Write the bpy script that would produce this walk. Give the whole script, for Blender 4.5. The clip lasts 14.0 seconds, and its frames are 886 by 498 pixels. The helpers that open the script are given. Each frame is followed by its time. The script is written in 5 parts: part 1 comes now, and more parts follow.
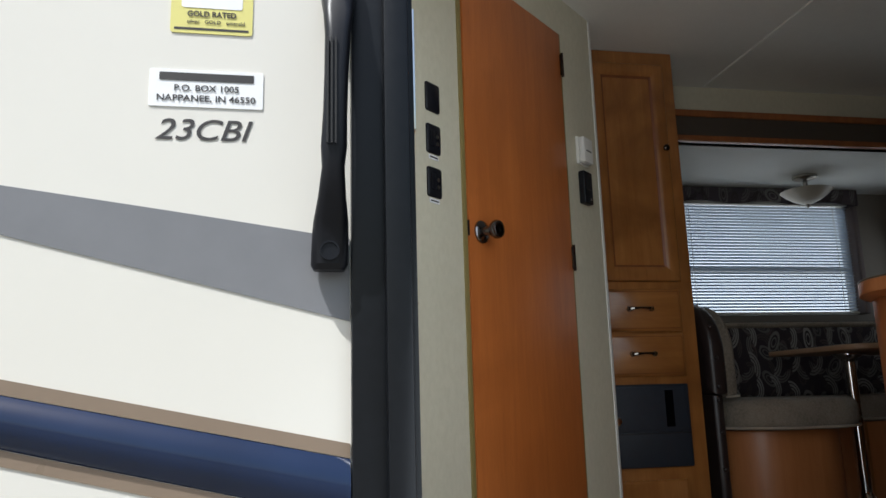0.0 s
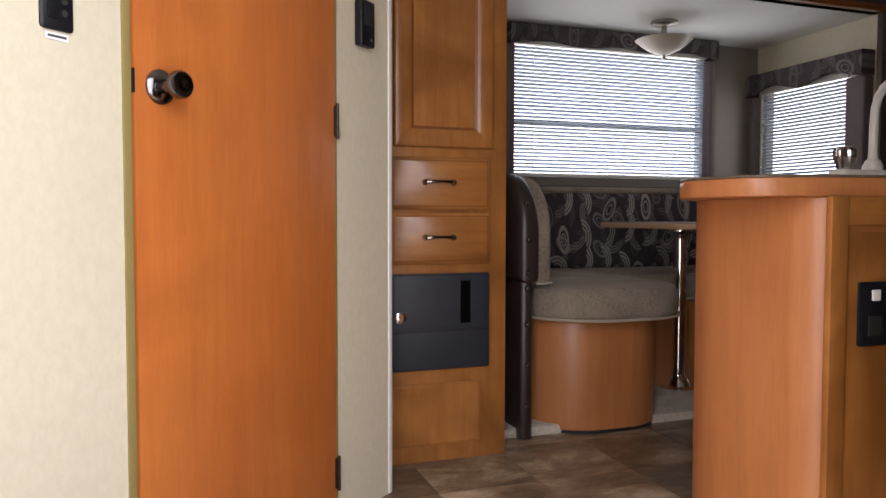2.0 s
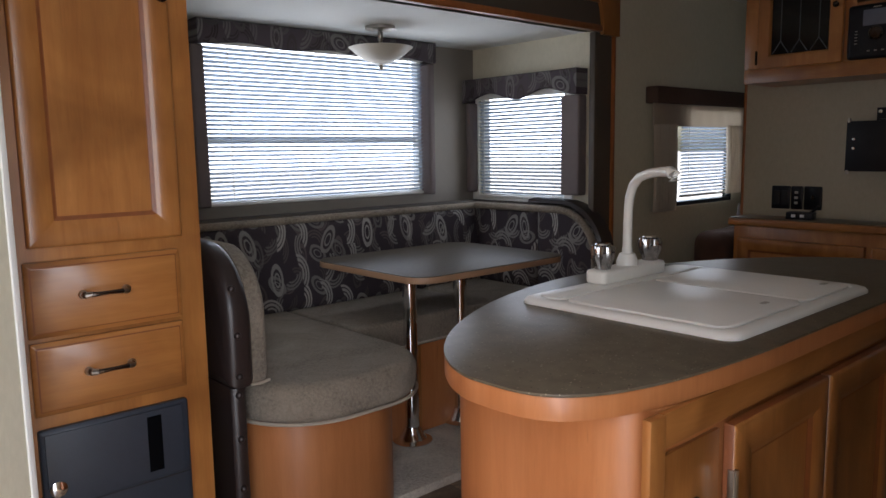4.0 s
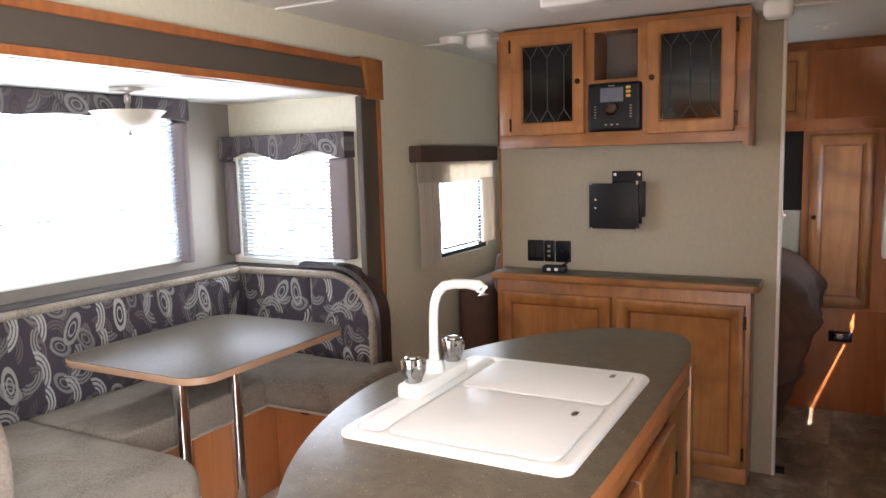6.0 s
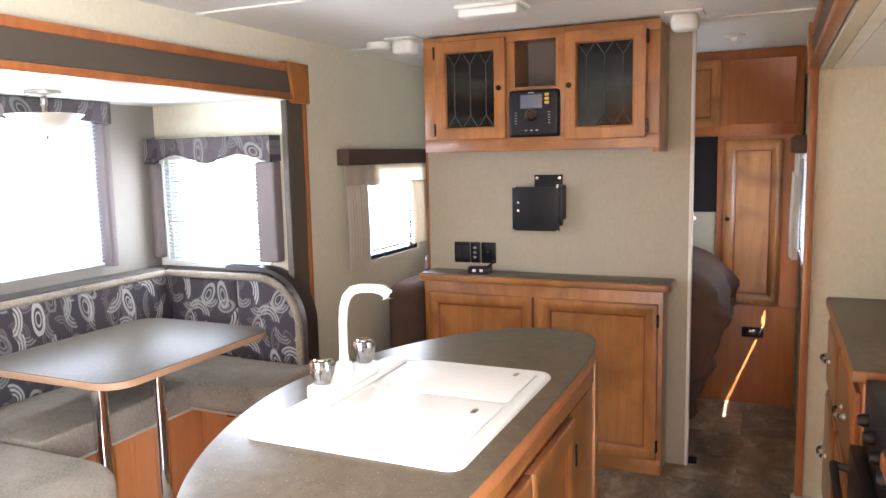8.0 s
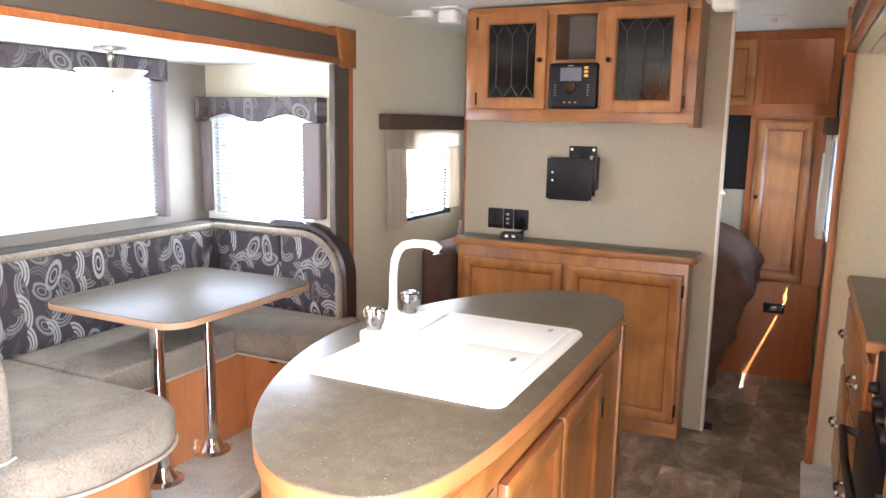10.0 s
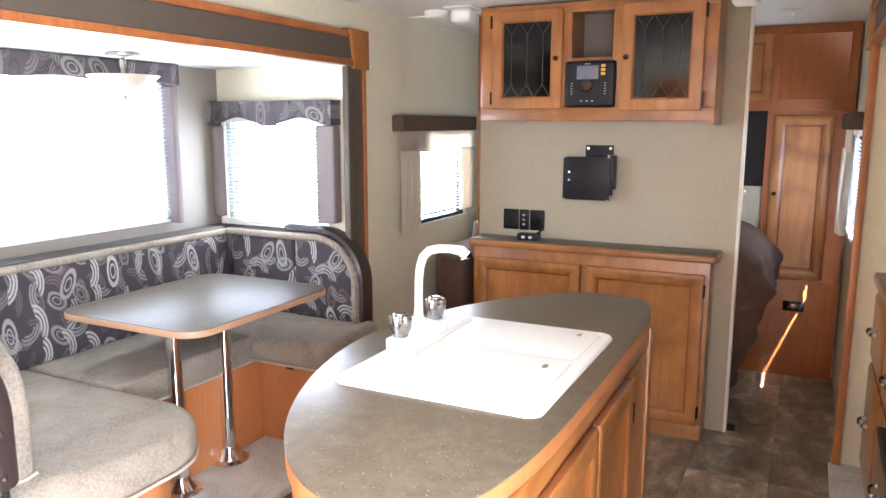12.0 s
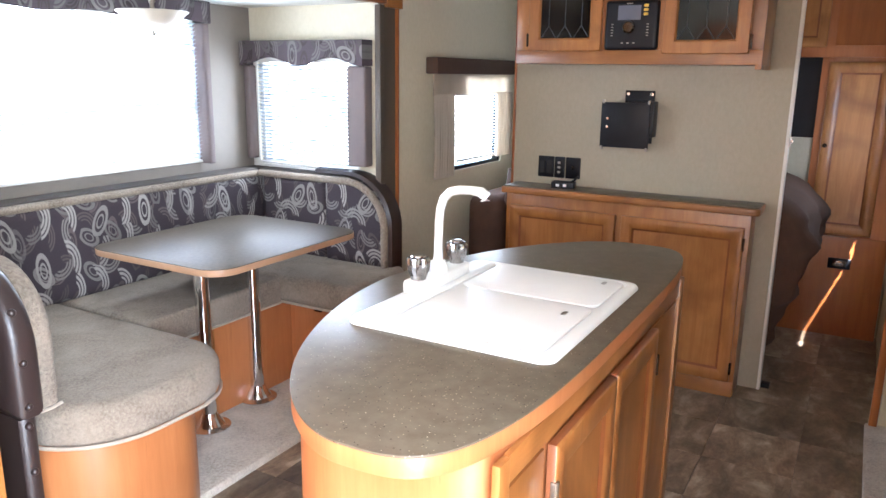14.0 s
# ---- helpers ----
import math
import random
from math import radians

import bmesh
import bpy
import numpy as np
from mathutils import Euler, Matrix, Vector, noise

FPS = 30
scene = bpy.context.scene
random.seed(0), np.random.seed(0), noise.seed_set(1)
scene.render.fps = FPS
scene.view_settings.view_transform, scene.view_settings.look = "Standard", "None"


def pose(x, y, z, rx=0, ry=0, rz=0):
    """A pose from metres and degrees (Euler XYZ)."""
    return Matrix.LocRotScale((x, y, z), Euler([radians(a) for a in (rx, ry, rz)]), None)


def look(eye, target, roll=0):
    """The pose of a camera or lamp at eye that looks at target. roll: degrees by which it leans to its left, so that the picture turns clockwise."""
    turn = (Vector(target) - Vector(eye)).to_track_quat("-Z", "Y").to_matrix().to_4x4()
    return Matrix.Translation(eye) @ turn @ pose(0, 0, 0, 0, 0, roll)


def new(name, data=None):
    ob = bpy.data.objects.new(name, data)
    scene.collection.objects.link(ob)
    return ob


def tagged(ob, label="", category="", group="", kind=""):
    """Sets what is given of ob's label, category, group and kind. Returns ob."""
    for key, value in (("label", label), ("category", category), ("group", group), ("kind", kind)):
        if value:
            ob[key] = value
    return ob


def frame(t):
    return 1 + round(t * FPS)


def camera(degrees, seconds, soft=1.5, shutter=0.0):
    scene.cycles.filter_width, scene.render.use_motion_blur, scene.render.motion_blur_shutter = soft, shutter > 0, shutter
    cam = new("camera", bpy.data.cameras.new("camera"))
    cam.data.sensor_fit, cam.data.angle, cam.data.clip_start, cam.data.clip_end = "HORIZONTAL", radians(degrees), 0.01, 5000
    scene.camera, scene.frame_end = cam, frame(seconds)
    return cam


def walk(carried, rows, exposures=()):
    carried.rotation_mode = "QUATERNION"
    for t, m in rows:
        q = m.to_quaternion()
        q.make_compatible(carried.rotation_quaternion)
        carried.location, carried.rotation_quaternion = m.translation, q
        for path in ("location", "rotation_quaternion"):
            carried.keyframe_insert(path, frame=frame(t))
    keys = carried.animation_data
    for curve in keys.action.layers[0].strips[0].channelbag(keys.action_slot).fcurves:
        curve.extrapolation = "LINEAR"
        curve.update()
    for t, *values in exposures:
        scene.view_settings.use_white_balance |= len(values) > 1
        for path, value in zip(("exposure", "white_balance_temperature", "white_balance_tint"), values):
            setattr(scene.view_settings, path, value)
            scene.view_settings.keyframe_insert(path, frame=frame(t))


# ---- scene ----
cam = camera(61.8, 14.0)
EXPOSURES = [(0.0,0.0,6000,8),(0.5,-0.45,6000,10),(1.0,0.22,6200,26),(1.5,1.15,6400,20),(2.0,1.55,6600,20),(2.5,1.8,6600,18),(3.0,1.6,6300,19),(3.5,1.6,6000,16),(4.2,1.8,6000,15),(6.3,4.15,6050,15),(7.5,4.5,5900,14),(10.0,4.7,5750,13),(12.0,4.7,5700,13),(13.0,4.85,5550,13),(13.5,4.75,5550,13),(14.0,4.3,5550,13)]
PATH = [
    (0, (0.176, 0.275, 0.61), (0.534, 2.203, 1.002), -1.6),
    (0.5, (0.363, 0.31, 0.591), (0.921, 2.214, 0.844), -1.8),
    (1, (0.586, 0.494, 0.613), (1.149, 2.405, 0.794), -0.6),
    (1.5, (0.704, 0.587, 0.785), (1.24, 2.509, 0.92), -0.4),
    (2, (0.713, 0.774, 0.828), (1.372, 2.66, 0.74), 0.1),
    (2.5, (0.805, 0.995, 0.997), (1.59, 2.834, 0.947), 1.5),
    (3, (0.885, 1.113, 1.122), (1.756, 2.912, 1.046), 1.5),
    (3.5, (0.97, 1.135, 1.187), (2.03, 2.819, 0.986), -0.4),
    (4, (0.964, 1.282, 1.259), (2.284, 2.762, 0.995), -0.9),
    (4.2, (0.957, 1.361, 1.36), (2.364, 2.755, 1.078), -1.0),
    (6.3, (0.973, 1.482, 1.515), (2.737, 2.393, 1.275), -1.5),
    (6.5, (0.959, 1.46, 1.53), (2.729, 2.358, 1.285), -1.5),
    (7, (0.962, 1.403, 1.533), (2.743, 2.277, 1.288), -1.7),
    (7.5, (0.965, 1.375, 1.521), (2.764, 2.213, 1.273), -1.8),
    (7.7, (0.966, 1.36, 1.516), (2.772, 2.183, 1.27), -1.7),
    (9.8, (0.785, 1.376, 1.526), (2.589, 2.178, 1.207), 2.1),
    (10, (0.786, 1.357, 1.517), (2.563, 2.214, 1.183), 1.0),
    (10.5, (0.783, 1.346, 1.527), (2.539, 2.233, 1.164), -0.5),
    (11, (0.795, 1.351, 1.534), (2.55, 2.246, 1.187), -0.8),
    (11.5, (0.808, 1.367, 1.534), (2.566, 2.265, 1.215), -0.6),
    (12, (0.803, 1.431, 1.521), (2.574, 2.299, 1.187), 0.1),
    (12.5, (0.792, 1.513, 1.495), (2.574, 2.333, 1.103), 0.9),
    (13, (0.785, 1.568, 1.467), (2.565, 2.358, 1.014), 1.7),
    (13.5, (0.82, 1.528, 1.466), (2.573, 2.367, 0.996), 1.5),
    (14, (0.873, 1.4, 1.488), (2.567, 2.356, 1.024), 0.8),
]
walk(cam, [(t, look(eye, target, roll)) for t, eye, target, roll in PATH], exposures=EXPOSURES)

# ---- world, sun, exposure ----
world = bpy.data.worlds.new("sky")
scene.world = world
world.use_nodes = True
sky = world.node_tree.nodes.new("ShaderNodeTexSky")
sky.sky_type = "NISHITA"
sky.sun_disc = False
SUN_WAY = Vector((0.37, 0.34, -0.86)).normalized()
sky.sun_elevation = math.asin(-SUN_WAY.z)
sky.sun_rotation = math.atan2(-SUN_WAY.x, -SUN_WAY.y)
sky.air_density, sky.dust_density = 1.6, 4.0
world.node_tree.links.new(sky.outputs[0], world.node_tree.nodes["Background"].inputs[0])
world.node_tree.nodes["Background"].inputs[1].default_value = 0.15
sun = new("sun", bpy.data.lights.new("sun", "SUN"))
sun.data.energy, sun.data.angle, sun.data.color = 5.0, radians(1.0), (1.0, 0.975, 0.93)
sun.matrix_world = look((0, 0, 30), Vector((0, 0, 30)) + SUN_WAY)


def window_light(name, m, w, h, watts):
    """Sky light entering through a window opening; the lamp lies in the opening and shines along its local -Z."""
    lamp = bpy.data.lights.new(name, "AREA")
    lamp.shape, lamp.size, lamp.size_y, lamp.energy, lamp.color = "RECTANGLE", w, h, watts, (0.93, 0.97, 1.0)
    ob = new(name, lamp)
    ob.matrix_world = m
    return ob


# ---- materials ----
def material(name, rough=0.5, metal=0.0, spec=0.5):
    m = bpy.data.materials.new(name)
    m.use_nodes = True
    b = m.node_tree.nodes["Principled BSDF"]
    b.inputs["Roughness"].default_value = rough
    b.inputs["Metallic"].default_value = metal
    b.inputs["Specular IOR Level"].default_value = spec
    return m, m.node_tree.nodes, m.node_tree.links, b


def coords(nodes, links, scale=(1, 1, 1), kind="Object", rot=(0, 0, 0)):
    tc, mp = nodes.new("ShaderNodeTexCoord"), nodes.new("ShaderNodeMapping")
    links.new(tc.outputs[kind], mp.inputs[0])
    mp.inputs["Scale"].default_value = scale
    mp.inputs["Rotation"].default_value = rot
    return mp.outputs[0]


def noise_tex(nodes, links, vec, scale, detail=4, rough=0.55, distortion=0.0):
    n = nodes.new("ShaderNodeTexNoise")
    n.inputs["Scale"].default_value, n.inputs["Detail"].default_value = scale, detail
    n.inputs["Roughness"].default_value, n.inputs["Distortion"].default_value = rough, distortion
    links.new(vec, n.inputs["Vector"])
    return n.outputs[0]


def ramp(nodes, links, fac, stops):
    r = nodes.new("ShaderNodeValToRGB")
    while len(r.color_ramp.elements) < len(stops):
        r.color_ramp.elements.new(0.5)
    for e, (p, c) in zip(r.color_ramp.elements, stops):
        e.position, e.color = p, (*c, 1)
    links.new(fac, r.inputs[0])
    return r.outputs[0]


def mix(nodes, links, fac, a, b, kind="MIX"):
    m = nodes.new("ShaderNodeMix")
    m.data_type, m.blend_type = "RGBA", kind
    for sock, v in ((m.inputs[0], fac), (m.inputs[6], a), (m.inputs[7], b)):
        if isinstance(v, bpy.types.NodeSocket):
            links.new(v, sock)
        else:
            sock.default_value = v if isinstance(v, (int, float)) else (*v, 1)
    return m.outputs[2]


def bump(nodes, links, height, b, strength=0.2, dist=0.002):
    n = nodes.new("ShaderNodeBump")
    n.inputs["Strength"].default_value, n.inputs["Distance"].default_value = strength, dist
    links.new(height, n.inputs["Height"])
    links.new(n.outputs[0], b.inputs["Normal"])


def plain(name, color, rough=0.5, metal=0.0, vary=0.08, scale=30, strength=0.1, spec=0.5):
    """A plain surface with slight mottling at two scales and fine relief."""
    m, nodes, links, b = material(name, rough, metal, spec)
    v = coords(nodes, links)
    a, c = noise_tex(nodes, links, v, scale), noise_tex(nodes, links, v, scale * 0.12, 2)
    lo, hi = [x * (1 - vary) for x in color], [min(1, x * (1 + vary)) for x in color]
    base = ramp(nodes, links, a, [(0.3, lo), (0.7, hi)])
    base = mix(nodes, links, 0.35, base, ramp(nodes, links, c, [(0.3, lo), (0.7, hi)]))
    links.new(base, b.inputs["Base Color"])
    r = nodes.new("ShaderNodeMapRange")
    r.inputs["To Min"].default_value, r.inputs["To Max"].default_value = max(0.02, rough - 0.07), min(1, rough + 0.07)
    links.new(a, r.inputs["Value"])
    links.new(r.outputs[0], b.inputs["Roughness"])
    if strength:
        bump(nodes, links, a, b, strength, 0.001)
    return m


def wood(name, dark, light, rough=0.32, axis="z", knots=0.5):
    """Stained maple: long grain, cloudy figure and a few darker smudges."""
    m, nodes, links, b = material(name, rough)
    s = {"z": (13, 13, 1.1), "x": (1.1, 13, 13), "y": (13, 1.1, 13)}[axis]
    info = nodes.new("ShaderNodeObjectInfo")
    shift = nodes.new("ShaderNodeVectorMath")
    tc = nodes.new("ShaderNodeTexCoord")
    sc = nodes.new("ShaderNodeVectorMath")
    sc.operation = "SCALE"
    sc.inputs[0].default_value = (7, 3, 5)
    links.new(info.outputs["Random"], sc.inputs[3])
    links.new(tc.outputs["Object"], shift.inputs[0])
    links.new(sc.outputs[0], shift.inputs[1])
    mp = nodes.new("ShaderNodeMapping")
    mp.inputs["Scale"].default_value = s
    links.new(shift.outputs[0], mp.inputs[0])
    grain = noise_tex(nodes, links, mp.outputs[0], 2.2, 8, 0.62, 0.6)
    cloud = noise_tex(nodes, links, shift.outputs[0], 3.2, 3, 0.5, 0.8)
    fine = noise_tex(nodes, links, mp.outputs[0], 14, 4, 0.6)
    fleck = noise_tex(nodes, links, mp.outputs[0], 7, 3, 0.6)
    base = ramp(nodes, links, grain, [(0.25, dark), (0.75, light)])
    base = mix(nodes, links, ramp(nodes, links, fleck, [(0.66, (0, 0, 0)), (0.74, (0.4, 0.4, 0.4))]), base, [x * 0.55 for x in dark])
    smoke = [x * 0.62 for x in dark]
    base = mix(nodes, links, ramp(nodes, links, cloud, [(0.42, (0, 0, 0)), (0.66, (knots, knots, knots))]), base, smoke)
    base = mix(nodes, links, 0.07, base, ramp(nodes, links, fine, [(0.4, [x * 0.6 for x in dark]), (0.6, light)]))
    links.new(base, b.inputs["Base Color"])
    b.inputs["Coat Weight"].default_value, b.inputs["Coat Roughness"].default_value = 0.25, 0.25
    bump(nodes, links, fine, b, 0.06, 0.0006)
    return m


GLAZE = plain("dark_glaze_line", (0.20, 0.062, 0.018), 0.4, vary=0.2, strength=0)
W_CAB = wood("maple_cabinet", (0.285, 0.104, 0.023), (0.445, 0.190, 0.050), knots=0.8)
W_CABX = wood("maple_rail", (0.285, 0.104, 0.023), (0.445, 0.190, 0.050), axis="x", knots=0.8)
W_DOOR = wood("maple_veneer_door", (0.41, 0.147, 0.046), (0.51, 0.205, 0.071), 0.44, knots=0.25)
W_BATH = wood("cherry_veneer_door", (0.45, 0.124, 0.024), (0.58, 0.178, 0.038), 0.40, knots=0.3)
BAND = plain("tan_edge_banding", (0.40, 0.245, 0.145), 0.45, vary=0.08, strength=0.03)
W_TRIM = wood("cherry_trim", (0.26, 0.080, 0.020), (0.42, 0.145, 0.040))
W_CLOSET = wood("red_maple_panel", (0.26, 0.075, 0.018), (0.38, 0.120, 0.030), knots=0.2)
WHITE = plain("white_plastic", (0.80, 0.79, 0.74), 0.32, vary=0.03, strength=0.02)
SINK_WHITE = plain("white_acrylic", (0.82, 0.81, 0.77), 0.34, vary=0.015, strength=0.01)
CEIL = plain("white_vinyl_ceiling", (0.78, 0.78, 0.73), 0.6, vary=0.03, scale=160, strength=0.15)
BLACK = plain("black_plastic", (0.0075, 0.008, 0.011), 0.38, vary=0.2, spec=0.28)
BLUEBLACK = plain("dark_slate_panel", (0.022, 0.028, 0.039), 0.45, vary=0.15, scale=260, strength=0.25)
BRONZE = plain("oiled_bronze", (0.06, 0.045, 0.036), 0.2, 0.85, vary=0.2, strength=0)
CHROME = plain("chrome", (0.78, 0.79, 0.80), 0.08, 1.0, vary=0.02, strength=0)
NICKEL = plain("brushed_nickel", (0.42, 0.40, 0.36), 0.3, 1.0, vary=0.05, strength=0)
GUNMETAL = plain("black_nickel", (0.17, 0.165, 0.17), 0.12, 1.0, vary=0.1, strength=0)
LEATHER = plain("dark_brown_vinyl", (0.030, 0.020, 0.018), 0.36, vary=0.15, scale=300, strength=0.35)
TAUPE = plain("taupe_vinyl", (0.080, 0.062, 0.045), 0.6, vary=0.08, scale=220, strength=0.15)
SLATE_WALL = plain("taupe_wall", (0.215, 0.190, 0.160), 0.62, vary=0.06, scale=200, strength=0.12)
LEDGE = plain("taupe_fabric_ledge", (0.090, 0.076, 0.065), 0.85, vary=0.08, scale=300, strength=0.4)
PADFAB = plain("mauve_grey_fabric", (0.17, 0.140, 0.135), 0.88, vary=0.08, scale=300, strength=0.4)
LINEN = plain("beige_linen", (0.60, 0.54, 0.45), 0.85, vary=0.07, scale=260, strength=0.35)
BROWNFAB = plain("dark_brown_fabric", (0.075, 0.045, 0.032), 0.85, vary=0.1, scale=260, strength=0.35)
BEDDING = plain("brown_comforter", (0.085, 0.046, 0.031), 0.85, vary=0.18, scale=18, strength=0.25)
SHEET = plain("cream_bedsheet", (0.62, 0.55, 0.43), 0.85, vary=0.06)
FRAME_BLACK = plain("black_powder_coat", (0.006, 0.007, 0.009), 0.34, vary=0.15, scale=120, strength=0.1, spec=0.3)


def speckled(m):
    """Scattered pale specks of dust and overspray on the frame."""
    nodes, links = m.node_tree.nodes, m.node_tree.links
    b = nodes["Principled BSDF"]
    v = coords(nodes, links, (1, 1, 0.6))
    base = b.inputs["Base Color"].links[0].from_socket
    for scale, size, rare in ((420, 0.24, 0.66), (190, 0.17, 0.70)):
        vor = nodes.new("ShaderNodeTexVoronoi")
        vor.inputs["Scale"].default_value = scale
        links.new(v, vor.inputs["Vector"])
        z, o = (0, 0, 0), (1, 1, 1)
        dot = ramp(nodes, links, vor.outputs["Distance"], [(size * 0.6, o), (size, z)])
        some = ramp(nodes, links, vor.outputs["Color"], [(rare - 0.02, z), (rare, o)])
        patch = ramp(nodes, links, noise_tex(nodes, links, v, 7, 2), [(0.50, z), (0.64, o)])
        base = mix(nodes, links, mix(nodes, links, 1.0, mix(nodes, links, 1.0, dot, some, "MULTIPLY"), patch, "MULTIPLY"), base, (0.26, 0.26, 0.27))
    links.new(base, b.inputs["Base Color"])
    return m


FRAME_DUSTY = speckled(plain("dusty_black_frame", (0.006, 0.006, 0.0065), 0.36, vary=0.15, scale=120, strength=0.1, spec=0.3))
COPPER = plain("worn_copper_rivet", (0.62, 0.42, 0.34), 0.35, 0.6, vary=0.08, strength=0)
FIBERGLASS = plain("cream_fiberglass", (0.74, 0.71, 0.64), 0.22, vary=0.015, scale=6, strength=0.02)
DECAL_GREY = plain("grey_decal", (0.20, 0.20, 0.21), 0.3, vary=0.08, scale=14, strength=0)
DECAL_BLUE = plain("gloss_navy_decal", (0.010, 0.020, 0.055), 0.10, vary=0.2, scale=8, strength=0)
DECAL_TAN = plain("brown_pinstripe", (0.24, 0.18, 0.13), 0.3, vary=0.05, strength=0)
STICKER = plain("white_sticker", (0.86, 0.86, 0.86), 0.35, vary=0.01, strength=0)
STICKER_Y = plain("yellow_sticker", (0.72, 0.66, 0.22), 0.35, vary=0.02, strength=0)
LEAD = plain("grey_lead_came", (0.05, 0.053, 0.055), 0.45, vary=0.1, strength=0)
INK = plain("dark_ink", (0.045, 0.040, 0.038), 0.4, vary=0.05, strength=0)
GOLD_INK = plain("amber_button", (0.70, 0.42, 0.05), 0.3, vary=0.05, strength=0)
SCREEN = plain("grey_lcd", (0.14, 0.15, 0.19), 0.15, vary=0.05, strength=0)
BLIND = plain("white_blind_slat", (0.72, 0.76, 0.80), 0.35, vary=0.02, strength=0)
_n, _l = BLIND.node_tree.nodes, BLIND.node_tree.links
_tr, _mx = _n.new("ShaderNodeBsdfTranslucent"), _n.new("ShaderNodeMixShader")
_tr.inputs[0].default_value = (0.60, 0.67, 0.76, 1)
_mx.inputs[0].default_value = 0.42
_l.new(_n["Principled BSDF"].outputs[0], _mx.inputs[1])
_l.new(_tr.outputs[0], _mx.inputs[2])
_l.new(_mx.outputs[0], _n["Material Output"].inputs[0])
_n, _l = LINEN.node_tree.nodes, LINEN.node_tree.links
_tr, _mx = _n.new("ShaderNodeBsdfTranslucent"), _n.new("ShaderNodeMixShader")
_tr.inputs[0].default_value = (0.72, 0.65, 0.55, 1)
_mx.inputs[0].default_value = 0.45
_l.new(_n["Principled BSDF"].outputs[0], _mx.inputs[1])
_l.new(_tr.outputs[0], _mx.inputs[2])
_l.new(_mx.outputs[0], _n["Material Output"].inputs[0])
RUBBER = plain("black_rubber", (0.012, 0.012, 0.013), 0.7, vary=0.2, scale=200, strength=0.3)
GRASS = plain("gravel_ground", (0.17, 0.16, 0.14), 0.95, vary=0.35, scale=8, strength=0.6)
FROST = plain("alabaster_glass", (0.46, 0.41, 0.32), 0.3, vary=0.05, scale=20, strength=0.03)


def wall_material(name, lo, hi):
    """Cream wallboard with a faint mottled print."""
    m, nodes, links, b = material(name, 0.55)
    v = coords(nodes, links)
    vs = coords(nodes, links, (1, 1, 0.6))
    a = noise_tex(nodes, links, vs, 55, 5, 0.65, 0.4)
    c = noise_tex(nodes, links, v, 3.0, 2)
    base = ramp(nodes, links, a, [(0.35, lo), (0.62, hi)])
    base = mix(nodes, links, ramp(nodes, links, c, [(0.35, (0, 0, 0)), (0.75, (0.4, 0.4, 0.4))]), base, [x * 0.93 for x in lo])
    links.new(base, b.inputs["Base Color"])
    bump(nodes, links, a, b, 0.12, 0.0008)
    return m


WALL = wall_material("cream_wallboard", (0.412, 0.369, 0.270), (0.446, 0.402, 0.299))
WALL_LIGHT = wall_material("pale_cream_wallboard", (0.610, 0.568, 0.425), (0.665, 0.620, 0.475))


def pile(name, lo, hi, scale, strength):
    """Carpet or chenille: tufts with softer and lighter patches."""
    m, nodes, links, b = material(name, 0.95, spec=0.15)
    v = coords(nodes, links)
    a, c = noise_tex(nodes, links, v, scale, 5, 0.7), noise_tex(nodes, links, v, scale * 0.05, 3, 0.6, 0.6)
    base = ramp(nodes, links, a, [(0.3, lo), (0.7, hi)])
    base = mix(nodes, links, ramp(nodes, links, c, [(0.35, (0, 0, 0)), (0.7, (0.55, 0.55, 0.55))]), base, [x * 1.25 for x in hi])
    links.new(base, b.inputs["Base Color"])
    b.inputs["Sheen Weight"].default_value = 0.12
    bump(nodes, links, a, b, strength, 0.006)
    return m


CARPET = pile("beige_carpet", (0.30, 0.265, 0.22), (0.60, 0.55, 0.47), 95, 1.0)
CHENILLE = pile("taupe_chenille", (0.125, 0.098, 0.072), (0.315, 0.268, 0.210), 110, 1.0)


